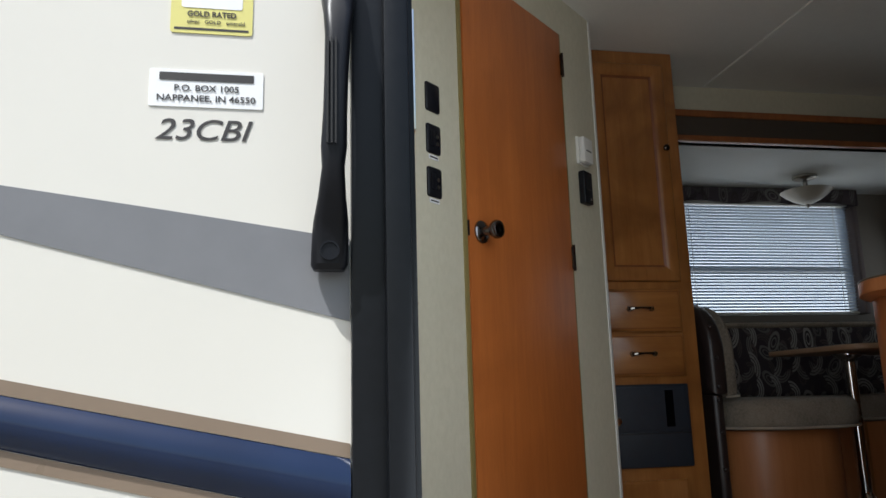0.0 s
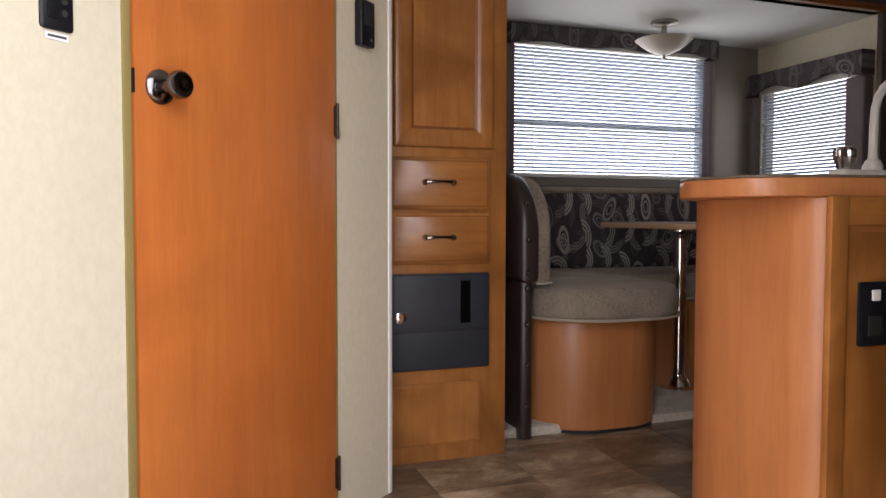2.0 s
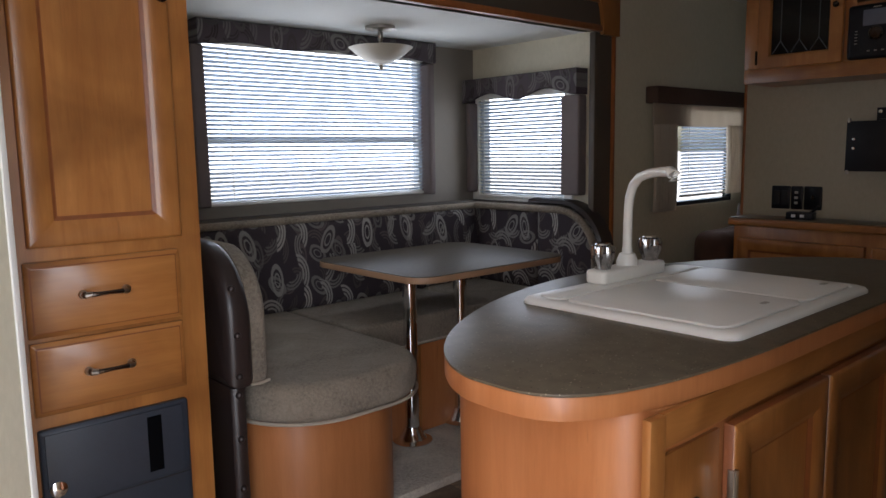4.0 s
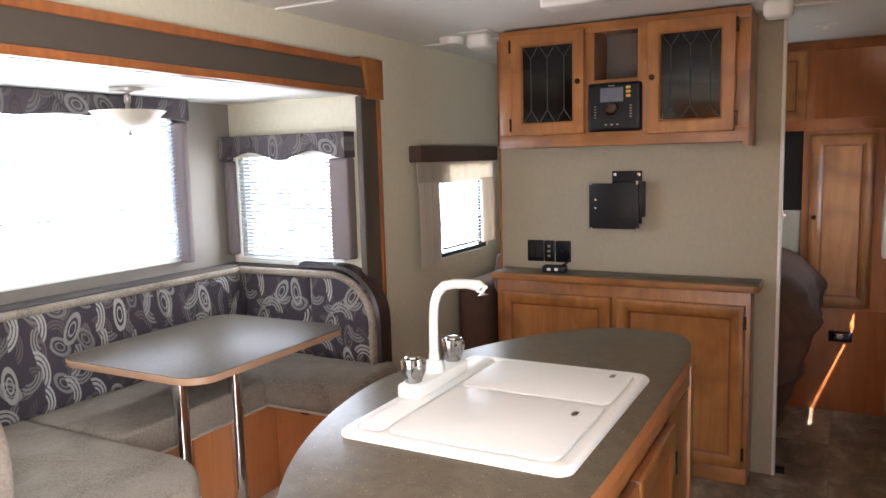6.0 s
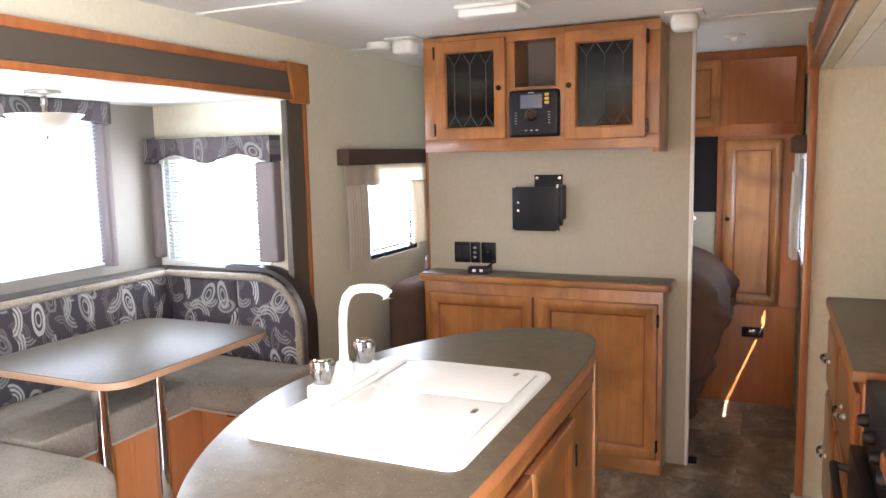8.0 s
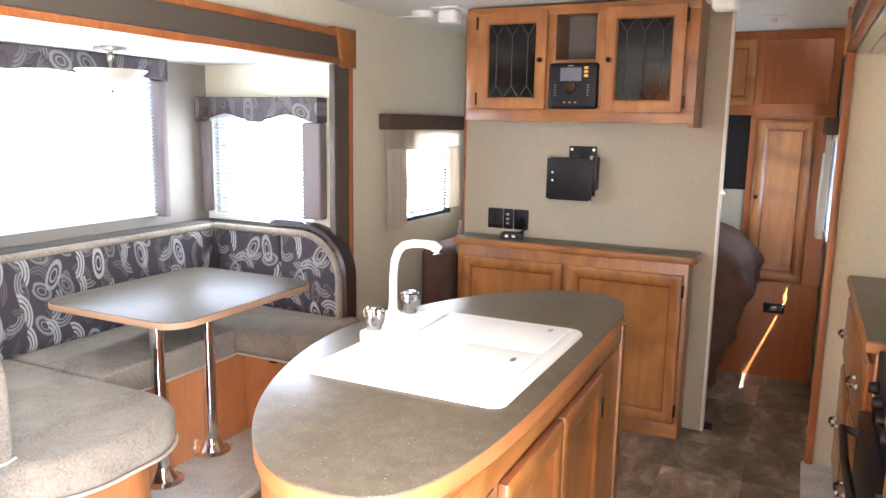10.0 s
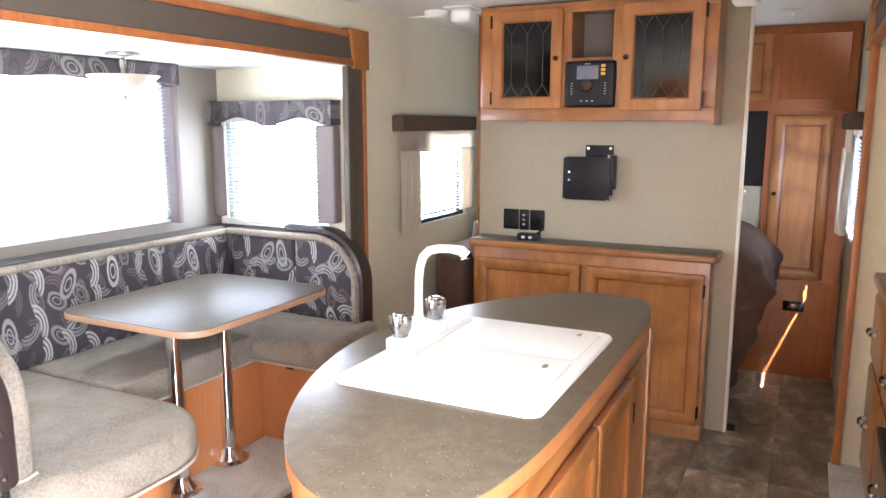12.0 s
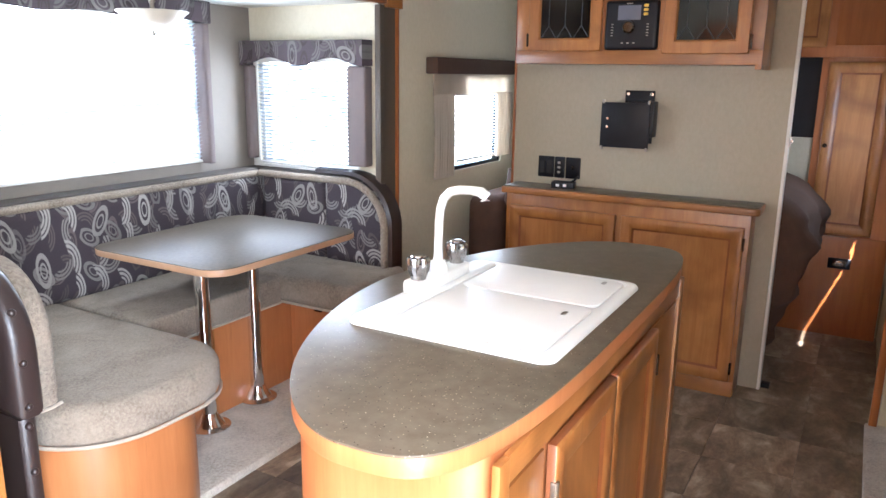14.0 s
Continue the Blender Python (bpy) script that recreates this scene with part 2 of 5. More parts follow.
def swirl_fabric(name="plum_swirl_upholstery", color=(0.046, 0.037, 0.043), gain=0.80):
    """Dark plum upholstery printed with grey ovals and nested crescents, each turned its own way."""
    m, nodes, links, b = material(name, 0.85, spec=0.2)
    tc = nodes.new("ShaderNodeTexCoord")
    sep, flat = nodes.new("ShaderNodeSeparateXYZ"), nodes.new("ShaderNodeCombineXYZ")
    links.new(tc.outputs["Object"], sep.inputs[0])
    links.new(sep.outputs[0], flat.inputs[0])
    links.new(sep.outputs[2], flat.inputs[1])
    weave = noise_tex(nodes, links, tc.outputs["Object"], 260, 3)
    z, o = (0, 0, 0), (1, 1, 1)

    def calc(op, x, y=0.0):
        n = nodes.new("ShaderNodeMath")
        n.operation = op
        for sock, v in zip(n.inputs, (x, y)):
            if isinstance(v, bpy.types.NodeSocket):
                links.new(v, sock)
            else:
                sock.default_value = v
        return n.outputs[0]

    def rings(q, bands, e=0.012):
        total = None
        for lo, hi in bands:
            r = ramp(nodes, links, q, [(lo - e, z), (lo + e, o), (hi - e, o), (hi + e, z)])
            total = r if total is None else mix(nodes, links, 1.0, total, r, "LIGHTEN")
        return total

    base = mix(nodes, links, weave, [x * 0.8 for x in color], [x * 1.35 for x in color])
    for k, (scale, ink) in enumerate(((8.6, (0.150, 0.122, 0.120)), (8.0, (0.26, 0.245, 0.23)), (7.0, (0.46, 0.44, 0.41)))):
        mp = nodes.new("ShaderNodeMapping")
        mp.inputs["Scale"].default_value = (scale * 1.18, scale * 0.88, 1)
        mp.inputs["Location"].default_value = (3.71 * k, 1.37 * k, 0)
        links.new(flat.outputs[0], mp.inputs[0])
        vor = nodes.new("ShaderNodeTexVoronoi")
        vor.voronoi_dimensions = "2D"
        vor.inputs["Scale"].default_value, vor.inputs["Randomness"].default_value = 1.0, 0.55
        links.new(mp.outputs[0], vor.inputs["Vector"])
        d = nodes.new("ShaderNodeVectorMath")
        d.operation = "SUBTRACT"
        links.new(mp.outputs[0], d.inputs[0])
        links.new(vor.outputs["Position"], d.inputs[1])
        dice = nodes.new("ShaderNodeSeparateColor")
        links.new(vor.outputs["Color"], dice.inputs[0])
        turn = nodes.new("ShaderNodeVectorRotate")
        turn.rotation_type = "Z_AXIS"
        links.new(d.outputs[0], turn.inputs["Vector"])
        links.new(calc("ADD", calc("MULTIPLY", dice.outputs[0], 2.3), (0.4, 2.6, 0.2)[k]), turn.inputs["Angle"])
        s = nodes.new("ShaderNodeSeparateXYZ")
        links.new(turn.outputs[0], s.inputs[0])
        u, v = s.outputs[0], s.outputs[1]
        q = calc("SQRT", calc("ADD", calc("POWER", u, 2.0), calc("POWER", calc("MULTIPLY", v, 1.85), 2.0)))
        w = calc("ADD", v, 0.09)
        arc = calc("SQRT", calc("ADD", calc("POWER", calc("MULTIPLY", u, 0.95), 2.0), calc("POWER", calc("MULTIPLY", w, 1.15), 2.0)))
        oval = rings(q, ((0.31, 0.46), (0.15, 0.215)))
        crescent = rings(arc, ((0.45, 0.52), (0.33, 0.41), (0.22, 0.28)))
        half = ramp(nodes, links, calc("ADD", calc("MULTIPLY", v, 1.0), 0.5), [(0.50, z), (0.54, o)])
        crescent = mix(nodes, links, 1.0, crescent, half, "MULTIPLY")
        shape = mix(nodes, links, ramp(nodes, links, dice.outputs[1], [(0.38, z), (0.39, o)]), oval, crescent)
        worn = ramp(nodes, links, weave, [(0.30, (0.72, 0.72, 0.72)), (0.55, o)])
        tone = mix(nodes, links, dice.outputs[2], [x * gain for x in ink], [x * gain * 0.62 for x in ink])
        base = mix(nodes, links, mix(nodes, links, 1.0, shape, worn, "MULTIPLY"), base, tone)
    links.new(base, b.inputs["Base Color"])
    bump(nodes, links, weave, b, 0.3, 0.001)
    return m


SWIRL = swirl_fabric()
SWIRL_VALANCE = swirl_fabric("plum_swirl_valance", (0.075, 0.060, 0.068), 0.45)


def counter_material():
    """Olive-brown laminate with pale and dark flecks."""
    m, nodes, links, b = material("olive_speckled_laminate", 0.33, spec=0.17)
    v = coords(nodes, links)
    soft = noise_tex(nodes, links, v, 26, 5, 0.6)
    base = ramp(nodes, links, soft, [(0.3, (0.098, 0.077, 0.051)), (0.7, (0.138, 0.112, 0.077))])
    for scale, lo, ink in ((130, 0.14, (0.27, 0.225, 0.155)), (95, 0.12, (0.030, 0.022, 0.015)), (62, 0.060, (0.40, 0.35, 0.26))):
        vor = nodes.new("ShaderNodeTexVoronoi")
        vor.inputs["Scale"].default_value = scale
        links.new(v, vor.inputs["Vector"])
        z, o = (0, 0, 0), (1, 1, 1)
        dot = ramp(nodes, links, vor.outputs["Distance"], [(lo, o), (lo + 0.05, z)])
        some = ramp(nodes, links, vor.outputs["Color"], [(0.55, z), (0.6, o)])
        base = mix(nodes, links, mix(nodes, links, 1.0, dot, some, "MULTIPLY"), base, ink)
    links.new(base, b.inputs["Base Color"])
    bump(nodes, links, noise_tex(nodes, links, v, 240, 3), b, 0.05, 0.0005)
    return m


COUNTER = counter_material()


def table_material():
    m, nodes, links, b = material("grey_brown_laminate", 0.42, spec=0.20)
    v = coords(nodes, links)
    base = ramp(nodes, links, noise_tex(nodes, links, v, 60, 5, 0.7), [(0.35, (0.066, 0.051, 0.034)), (0.65, (0.092, 0.074, 0.051))])
    links.new(base, b.inputs["Base Color"])
    return m


TABLE_TOP = table_material()


def stone_material():
    """Vinyl printed as brown slate; each tile differs."""
    m, nodes, links, b = material("brown_slate_vinyl", 0.34)
    info = nodes.new("ShaderNodeObjectInfo")
    tc = nodes.new("ShaderNodeTexCoord")
    sc, add = nodes.new("ShaderNodeVectorMath"), nodes.new("ShaderNodeVectorMath")
    sc.operation = "SCALE"
    sc.inputs[0].default_value = (31, 17, 5)
    links.new(info.outputs["Random"], sc.inputs[3])
    links.new(tc.outputs["Object"], add.inputs[0])
    links.new(sc.outputs[0], add.inputs[1])
    mp = nodes.new("ShaderNodeMapping")
    mp.inputs["Scale"].default_value = (1.0, 1.7, 1)
    links.new(add.outputs[0], mp.inputs[0])
    big = noise_tex(nodes, links, mp.outputs[0], 4.6, 7, 0.66, 0.35)
    fine = noise_tex(nodes, links, mp.outputs[0], 26, 5, 0.7, 0.5)
    base = ramp(nodes, links, big, [(0.34, (0.070, 0.043, 0.024)), (0.45, (0.150, 0.097, 0.056)), (0.54, (0.255, 0.182, 0.112)), (0.65, (0.48, 0.385, 0.27))])
    base = mix(nodes, links, 0.28, base, ramp(nodes, links, fine, [(0.35, (0.05, 0.036, 0.026)), (0.7, (0.27, 0.22, 0.165))]))
    tone = nodes.new("ShaderNodeMapRange")
    tone.inputs["To Min"].default_value, tone.inputs["To Max"].default_value = 0.65, 1.45
    links.new(info.outputs["Random"], tone.inputs["Value"])
    hsv = nodes.new("ShaderNodeHueSaturation")
    links.new(tone.outputs[0], hsv.inputs["Value"])
    links.new(base, hsv.inputs["Color"])
    links.new(hsv.outputs[0], b.inputs["Base Color"])
    bump(nodes, links, fine, b, 0.12, 0.001)
    return m


STONE = stone_material()
VOID = plain("black_slot", (0.0015, 0.0015, 0.002), 0.9, vary=0.1, strength=0, spec=0.05)
GROUT = plain("dark_joint", (0.050, 0.038, 0.027), 0.6, vary=0.1)


def glass_material(name, tint, rough=0.0):
    m, nodes, links, b = material(name, rough)
    b.inputs["Transmission Weight"].default_value = 1.0
    b.inputs["Base Color"].default_value = (*tint, 1)
    b.inputs["IOR"].default_value = 1.25
    return m


GLASS = glass_material("window_glass", (0.98, 0.99, 1.0))
SMOKED = plain("smoked_cabinet_glass", (0.006, 0.005, 0.0045), 0.09, vary=0.1, strength=0, spec=0.32)
ACRYLIC = plain("smoky_chromed_acrylic", (0.36, 0.35, 0.34), 0.12, 0.9, vary=0.25, scale=90, strength=0)


def seal_material():
    """Crinkled silver weather seal."""
    m, nodes, links, b = material("silver_weather_seal", 0.3, 0.6)
    v = coords(nodes, links)
    a = noise_tex(nodes, links, v, 260, 4, 0.8)
    links.new(ramp(nodes, links, a, [(0.40, (0.02, 0.02, 0.022)), (0.60, (0.20, 0.20, 0.21)), (0.75, (0.62, 0.62, 0.62))]), b.inputs["Base Color"])
    bump(nodes, links, a, b, 0.8, 0.003)
    return m


SEAL = seal_material()


# ---- building helpers ----
def finish(name, bm, mats, smooth=False):
    me = bpy.data.meshes.new(name)
    bmesh.ops.recalc_face_normals(bm, faces=bm.faces[:])
    bm.to_mesh(me)
    bm.free()
    for m in mats if isinstance(mats, (list, tuple)) else [mats]:
        me.materials.append(m)
    if len(me.polygons) and max(p.material_index for p in me.polygons) >= len(me.materials):
        me.materials.append(GLAZE)
    if smooth:
        me.polygons.foreach_set("use_smooth", [True] * len(me.polygons))
        me.set_sharp_from_angle(angle=radians(38))
    return me


def part(name, bm, mat, parent, label="", smooth=True, loc=None, rot=None):
    ob = new(name, finish(name, bm, mat, smooth))
    ob.parent = parent
    if loc is not None:
        ob.matrix_basis = pose(*loc, *(rot or (0, 0, 0)))
    return tagged(ob, label)


def thing(name, label, category, m, group="", kind=""):
    ob = new(name)
    ob.empty_display_size = 0.05
    ob.matrix_basis = m
    return tagged(ob, label, category, group, kind)


def solo(name, bm, mat, label, category, m=None, group="", kind="", smooth=True):
    ob = new(name, finish(name, bm, mat, smooth))
    if m is not None:
        ob.matrix_basis = m
    return tagged(ob, label, category, group, kind)


def structure(name, bm, mat, label, category, smooth=False):
    return solo(name, bm, mat, label, category, kind="structure", smooth=smooth)


def box(bm, x0, x1, y0, y1, z0, z1, bevel=0.0, seg=2):
    """Adds a box, with its edges rounded when bevel is given."""
    vs = [bm.verts.new((x, y, z)) for z in (z0, z1) for x, y in ((x0, y0), (x1, y0), (x1, y1), (x0, y1))]
    fs = [bm.faces.new([vs[i] for i in f]) for f in ((3, 2, 1, 0), (4, 5, 6, 7), (0, 1, 5, 4), (1, 2, 6, 5), (2, 3, 7, 6), (3, 0, 4, 7))]
    if bevel:
        bmesh.ops.bevel(bm, geom=list({e for f in fs for e in f.edges}), offset=bevel, segments=seg, affect="EDGES", profile=0.6)
    return bm


def a_box(*a, **k):
    return box(bmesh.new(), *a, **k)


def rrect(w, h, r, n=4, cx=0.0, cy=0.0):
    """Outline of a rounded rectangle, anticlockwise; r may be four radii (bl, br, tr, tl)."""
    rs = r if isinstance(r, (tuple, list)) else (r,) * 4
    out = []
    for k, (sx, sy) in enumerate(((-1, -1), (1, -1), (1, 1), (-1, 1))):
        rad = max(rs[k], 1e-5)
        for i in range(n + 1):
            a = math.pi + k * math.pi / 2 + i / n * math.pi / 2
            out.append((cx + sx * (w / 2 - rad) + rad * math.cos(a), cy + sy * (h / 2 - rad) + rad * math.sin(a)))
    return out


def loft(bm, rings, cap0=True, cap1=True, mat=0, mats=None):
    """Faces between equal-length rings of 3D points, closed at both ends on request."""
    vs = [[bm.verts.new(p) for p in ring] for ring in rings]
    n = len(vs[0])
    for j, (a, b) in enumerate(zip(vs, vs[1:])):
        for i in range(n):
            f = bm.faces.new((a[i], a[(i + 1) % n], b[(i + 1) % n], b[i]))
            f.material_index = mats[j] if mats else mat
    for on, ring, k in ((cap0, vs[0][::-1], 0), (cap1, vs[-1], -1)):
        if on:
            f = bm.faces.new(ring)
            f.material_index = mats[k] if mats else mat
    return bm


def slab(bm, outline, z0, z1, r=0.0, n=3):
    """A flat board of the given outline (x, y), its top and bottom edges rounded by r."""
    pts = np.array(outline)
    nxt, prv = np.roll(pts, -1, 0), np.roll(pts, 1, 0)
    t = nxt - prv
    t /= np.linalg.norm(t, axis=1)[:, None] + 1e-9
    nor = np.stack([t[:, 1], -t[:, 0]], 1)
    prof = []
    if r:
        prof = [(r * (1 - math.sin(a)), z0 + r * (1 - math.cos(a))) for a in np.linspace(0, math.pi / 2, n + 1)]
        prof += [(r * (1 - math.cos(a)), z1 - r * (1 - math.sin(a))) for a in np.linspace(0, math.pi / 2, n + 1)]
    else:
        prof = [(0, z0), (0, z1)]
    return loft(bm, [[(p[0] - q[0] * d, p[1] - q[1] * d, z) for p, q in zip(pts, nor)] for d, z in prof])


def panel_rings(w, h, rings, x0=0.0, z0=0.0, r=0.002):
    """A board that faces local -y; rings are (inset, depth towards the viewer)."""
    out = []
    for inset, d in rings:
        out.append([(x, -d, z) for x, z in rrect(w - 2 * inset, h - 2 * inset, max(r, 0.0005), 2, x0 + w / 2, z0 + h / 2)])
    return out


def door_mesh(w, h, t=0.02, rail=0.055):
    """Framed cabinet door with eased edges and a recessed flat panel; origin at the lower left, back face on y = 0."""
    rings = [(0, 0), (0, t - 0.005), (0.002, t - 0.002), (0.006, t), (rail - 0.012, t), (rail - 0.008, t - 0.003), (rail, t - 0.004), (rail + 0.005, t - 0.010), (rail + 0.010, t - 0.011)]
    return loft(bmesh.new(), panel_rings(w, h, rings), mats=[1, 0, 0, 0, 0, 0, 1, 1, 0])


def drawer_mesh(w, h, t=0.02):
    return loft(bmesh.new(), panel_rings(w, h, [(0, 0), (0, t - 0.008), (0.004, t - 0.004), (0.010, t - 0.003), (0.013, t)]), mats=[1, 0, 0, 1, 0])


def revolve(bm, profile, n=24, cx=0.0, cy=0.0):
    """Turns (radius, z) pairs round a vertical axis."""
    return loft(bm, [[(cx + max(r, 0.0004) * math.cos(2 * math.pi * i / n), cy + max(r, 0.0004) * math.sin(2 * math.pi * i / n), z) for i in range(n)] for r, z in profile])


def tube(bm, pts, r, n=10):
    """A round rod along points; r may be a list."""
    pts = [Vector(p) for p in pts]
    rs = r if isinstance(r, (list, tuple)) else [r] * len(pts)
    rings, up = [], Vector((0.13, 0.31, 0.94))
    for i, p in enumerate(pts):
        d = (pts[min(i + 1, len(pts) - 1)] - pts[max(i - 1, 0)]).normalized()
        a = d.cross(up).normalized()
        b = d.cross(a)
        rings.append([tuple(p + rs[i] * (math.cos(2 * math.pi * k / n) * a + math.sin(2 * math.pi * k / n) * b)) for k in range(n)])
    return loft(bm, rings)


def wall_boards(bm, length, z0, z1, thick, openings=()):
    """A wall along local x with its face on y = 0 and its thickness behind it; openings are (x0, x1, z0, z1)."""
    xs = sorted({0, length, *(v for o in openings for v in o[:2])})
    zs = sorted({z0, z1, *(v for o in openings for v in o[2:])})
    for a, b in zip(xs, xs[1:]):
        run = None
        for c, d in zip(zs, zs[1:]):
            hole = any(o[0] <= a and b <= o[1] and o[2] <= c and d <= o[3] for o in openings)
            if hole:
                if run:
                    box(bm, a, b, 0, thick, *run)
                run = None
            else:
                run = (run[0], d) if run else (c, d)
        if run:
            box(bm, a, b, 0, thick, *run)
    return bm


def wall(name, m, length, z0, z1, thick, mat, label, openings=()):
    ob = structure(name, wall_boards(bmesh.new(), length, z0, z1, thick, openings), mat, label, "wall")
    ob.matrix_basis = m
    return ob


def pull(parent, x, z, y=-0.02):
    """Arched bronze drawer pull with worn bright feet."""
    bm = tube(bmesh.new(), [(x - 0.05, y, z), (x - 0.046, y - 0.018, z), (x - 0.03, y - 0.026, z + 0.001), (x, y - 0.029, z + 0.002), (x + 0.03, y - 0.026, z + 0.001), (x + 0.046, y - 0.018, z), (x + 0.05, y, z)], [0.009, 0.008, 0.0055, 0.0045, 0.0055, 0.008, 0.009], 8)
    ob = part("handle", bm, BRONZE, parent, "arched dark bronze pull")
    for s in (-1, 1):
        bm = revolve(bmesh.new(), [(0.0105, 0), (0.0105, 0.004), (0.0085, 0.009), (0.0, 0.010)], 14)
        bm.transform(Matrix.Translation((x + s * 0.049, y, z)) @ Matrix.Rotation(radians(90), 4, "X"))
        bead = tube(bm, [(x + s * 0.049, y - 0.008, z), (x + s * 0.044, y - 0.020, z), (x + s * 0.034, y - 0.026, z + 0.001)], [0.0082, 0.0080, 0.0062], 8)
        part("foot", bead, NICKEL, parent, "worn bright foot")
    return ob


def knob(parent, x, z, y=-0.02, r=0.014, mat=None):
    bm = revolve(bmesh.new(), [(0.006, 0), (0.006, 0.012), (r, 0.016), (r, 0.022), (r * 0.6, 0.027), (0, 0.028)], 14)
    bm.transform(Matrix.Translation((x, y, z)) @ Matrix.Rotation(radians(90), 4, "X"))
    return part("knob", bm, mat or BRONZE, parent, "round dark bronze knob")


def hinge(parent, x, z, y=-0.012, mat=None, label="small dark bronze hinge"):
    bm = a_box(x - 0.006, x + 0.006, y - 0.012, y, z - 0.028, z + 0.028, bevel=0.002)
    tube(bm, [(x, y - 0.013, z - 0.03), (x, y - 0.013, z + 0.03)], 0.004, 8)
    return part("hinge", bm, mat or BRONZE, parent, label)


# ---- large structure ----
CEIL_Z, STREET_Y, CURB_Y = 2.09, 3.45, 1.20
FRONT_X, REAR_X = 5.72, -0.9
TV_X = 4.57

ground = structure("ground", a_box(-300, 300, -300, 300, -0.95, -0.75), GRASS, "grey gravel ground around the trailer", "ground")

# subfloor under the vinyl tiles
structure("floor", a_box(REAR_X, FRONT_X, CURB_Y - 0.08, STREET_Y + 0.04, -0.09, -0.004), GROUT, "trailer floor of brown slate-pattern vinyl tiles", "floor")

# main ceiling with its narrow batten strips
bm = a_box(REAR_X, FRONT_X, CURB_Y - 0.08, STREET_Y + 0.04, CEIL_Z, CEIL_Z + 0.06)
for x in (0.95, 2.1, 3.28, 4.45):
    box(bm, x, x + 0.035, CURB_Y + 0.02, STREET_Y - 0.02, CEIL_Z - 0.008, CEIL_Z + 0.01, bevel=0.003)
structure("ceiling", bm, CEIL, "white vinyl trailer ceiling with batten strips", "ceiling")

# street side wall, with the slide opening and the small window
SW = (4.61, 5.25, 0.935, 1.50)
# paler copy of the partition's wallboard: the stronger light here is in the colour
wall("wall_street", pose(REAR_X, STREET_Y, 0), FRONT_X - REAR_X, -0.05, CEIL_Z, 0.05, WALL_LIGHT, "cream wallboard on the street side, coloured paler for the light on it",
     [(1.80 - REAR_X, 3.86 - REAR_X, -0.05, 1.80), (SW[0] - REAR_X, SW[1] - REAR_X, SW[2], SW[3])])
# curb side wall, with the entry, the kitchen slide and the bedroom window
ENTRY = (0.285, 1.285, -0.05, 1.92)
KS = (1.95, 4.36, 0.0, 1.83)
BW = (4.845, 5.45, 0.95, 1.5)
wall("wall_curb", pose(REAR_X, CURB_Y - 0.04, 0), FRONT_X - REAR_X, -0.05, CEIL_Z, 0.04, WALL_LIGHT, "pale cream wallboard on the entry side",
     [(a - REAR_X, b - REAR_X, c, d) for a, b, c, d in (ENTRY, KS, BW)])
wall("wall_exterior_curb", pose(REAR_X - 0.05, CURB_Y - 0.08, 0), FRONT_X - REAR_X + 0.1, -0.35, 2.25, 0.038, FIBERGLASS, "cream gel-coated trailer side wall",
     [(a - REAR_X + 0.05, b - REAR_X + 0.05, c, d) for a, b, c, d in (ENTRY, KS, BW)])
wall("wall_front", pose(FRONT_X - 0.002, STREET_Y, 0, 0, 0, -90), STREET_Y - CURB_Y, -0.05, CEIL_Z, 0.05, WALL, "cream bedroom end wall")
wall("wall_rear", pose(REAR_X, CURB_Y, 0, 0, 0, 90), STREET_Y - CURB_Y, -0.05, CEIL_Z, 0.05, WALL, "cream rear end wall")
structure("roof", a_box(REAR_X - 0.1, FRONT_X + 0.12, CURB_Y - 0.1, STREET_Y + 0.08, CEIL_Z + 0.06, CEIL_Z + 0.13, bevel=0.02), WHITE, "white rubber trailer roof", "roof")

# angled bathroom wall with its door opening
DIAG = pose(1.161, 2.778, 0, 0, 0, 42)
wall("wall_bathroom", DIAG @ pose(-1.19, 0, 0), 1.348, 0, CEIL_Z, 0.04, WALL_LIGHT, "pale cream angled bathroom wall", [(1.19 - 0.732, 1.19 - 0.097, 0.02, 1.93)])
bm = a_box(0.1585, 0.176, -0.004, 0.046, 0, CEIL_Z - 0.002, bevel=0.004)
ob = structure("trim_corner", bm, WHITE, "white edge trim on the wall corner", "trim", True)
ob.matrix_basis = DIAG
wall("wall_bathroom_side", pose(1.277, 2.917, 0, 0, 0, 90), 0.52, 0, CEIL_Z, 0.03, WALL_LIGHT, "pale cream return wall beside the pantry")
wall("wall_bathroom_back", pose(-0.2, 3.30, 0, 0, 0, 0), 1.3, 0, CEIL_Z, 0.03, WALL, "cream wall inside the bathroom")

# partition behind the media cabinet
wall("wall_partition", pose(TV_X, 3.05, 0, 0, 0, -90), 3.05 - 1.715, 0, CEIL_Z, 0.045, WALL, "cream patterned partition wall")
structure("trim_partition", a_box(TV_X - 0.004, TV_X + 0.05, 1.700, 1.7145, 0, CEIL_Z - 0.003, bevel=0.003), WHITE, "white metal edge trim of the partition", "trim")
structure("trim_partition_wood", a_box(TV_X - 0.004, TV_X + 0.05, 3.0505, 3.064, 0, CEIL_Z - 0.003, bevel=0.003), W_TRIM, "reddish wood edge trim of the partition", "trim")

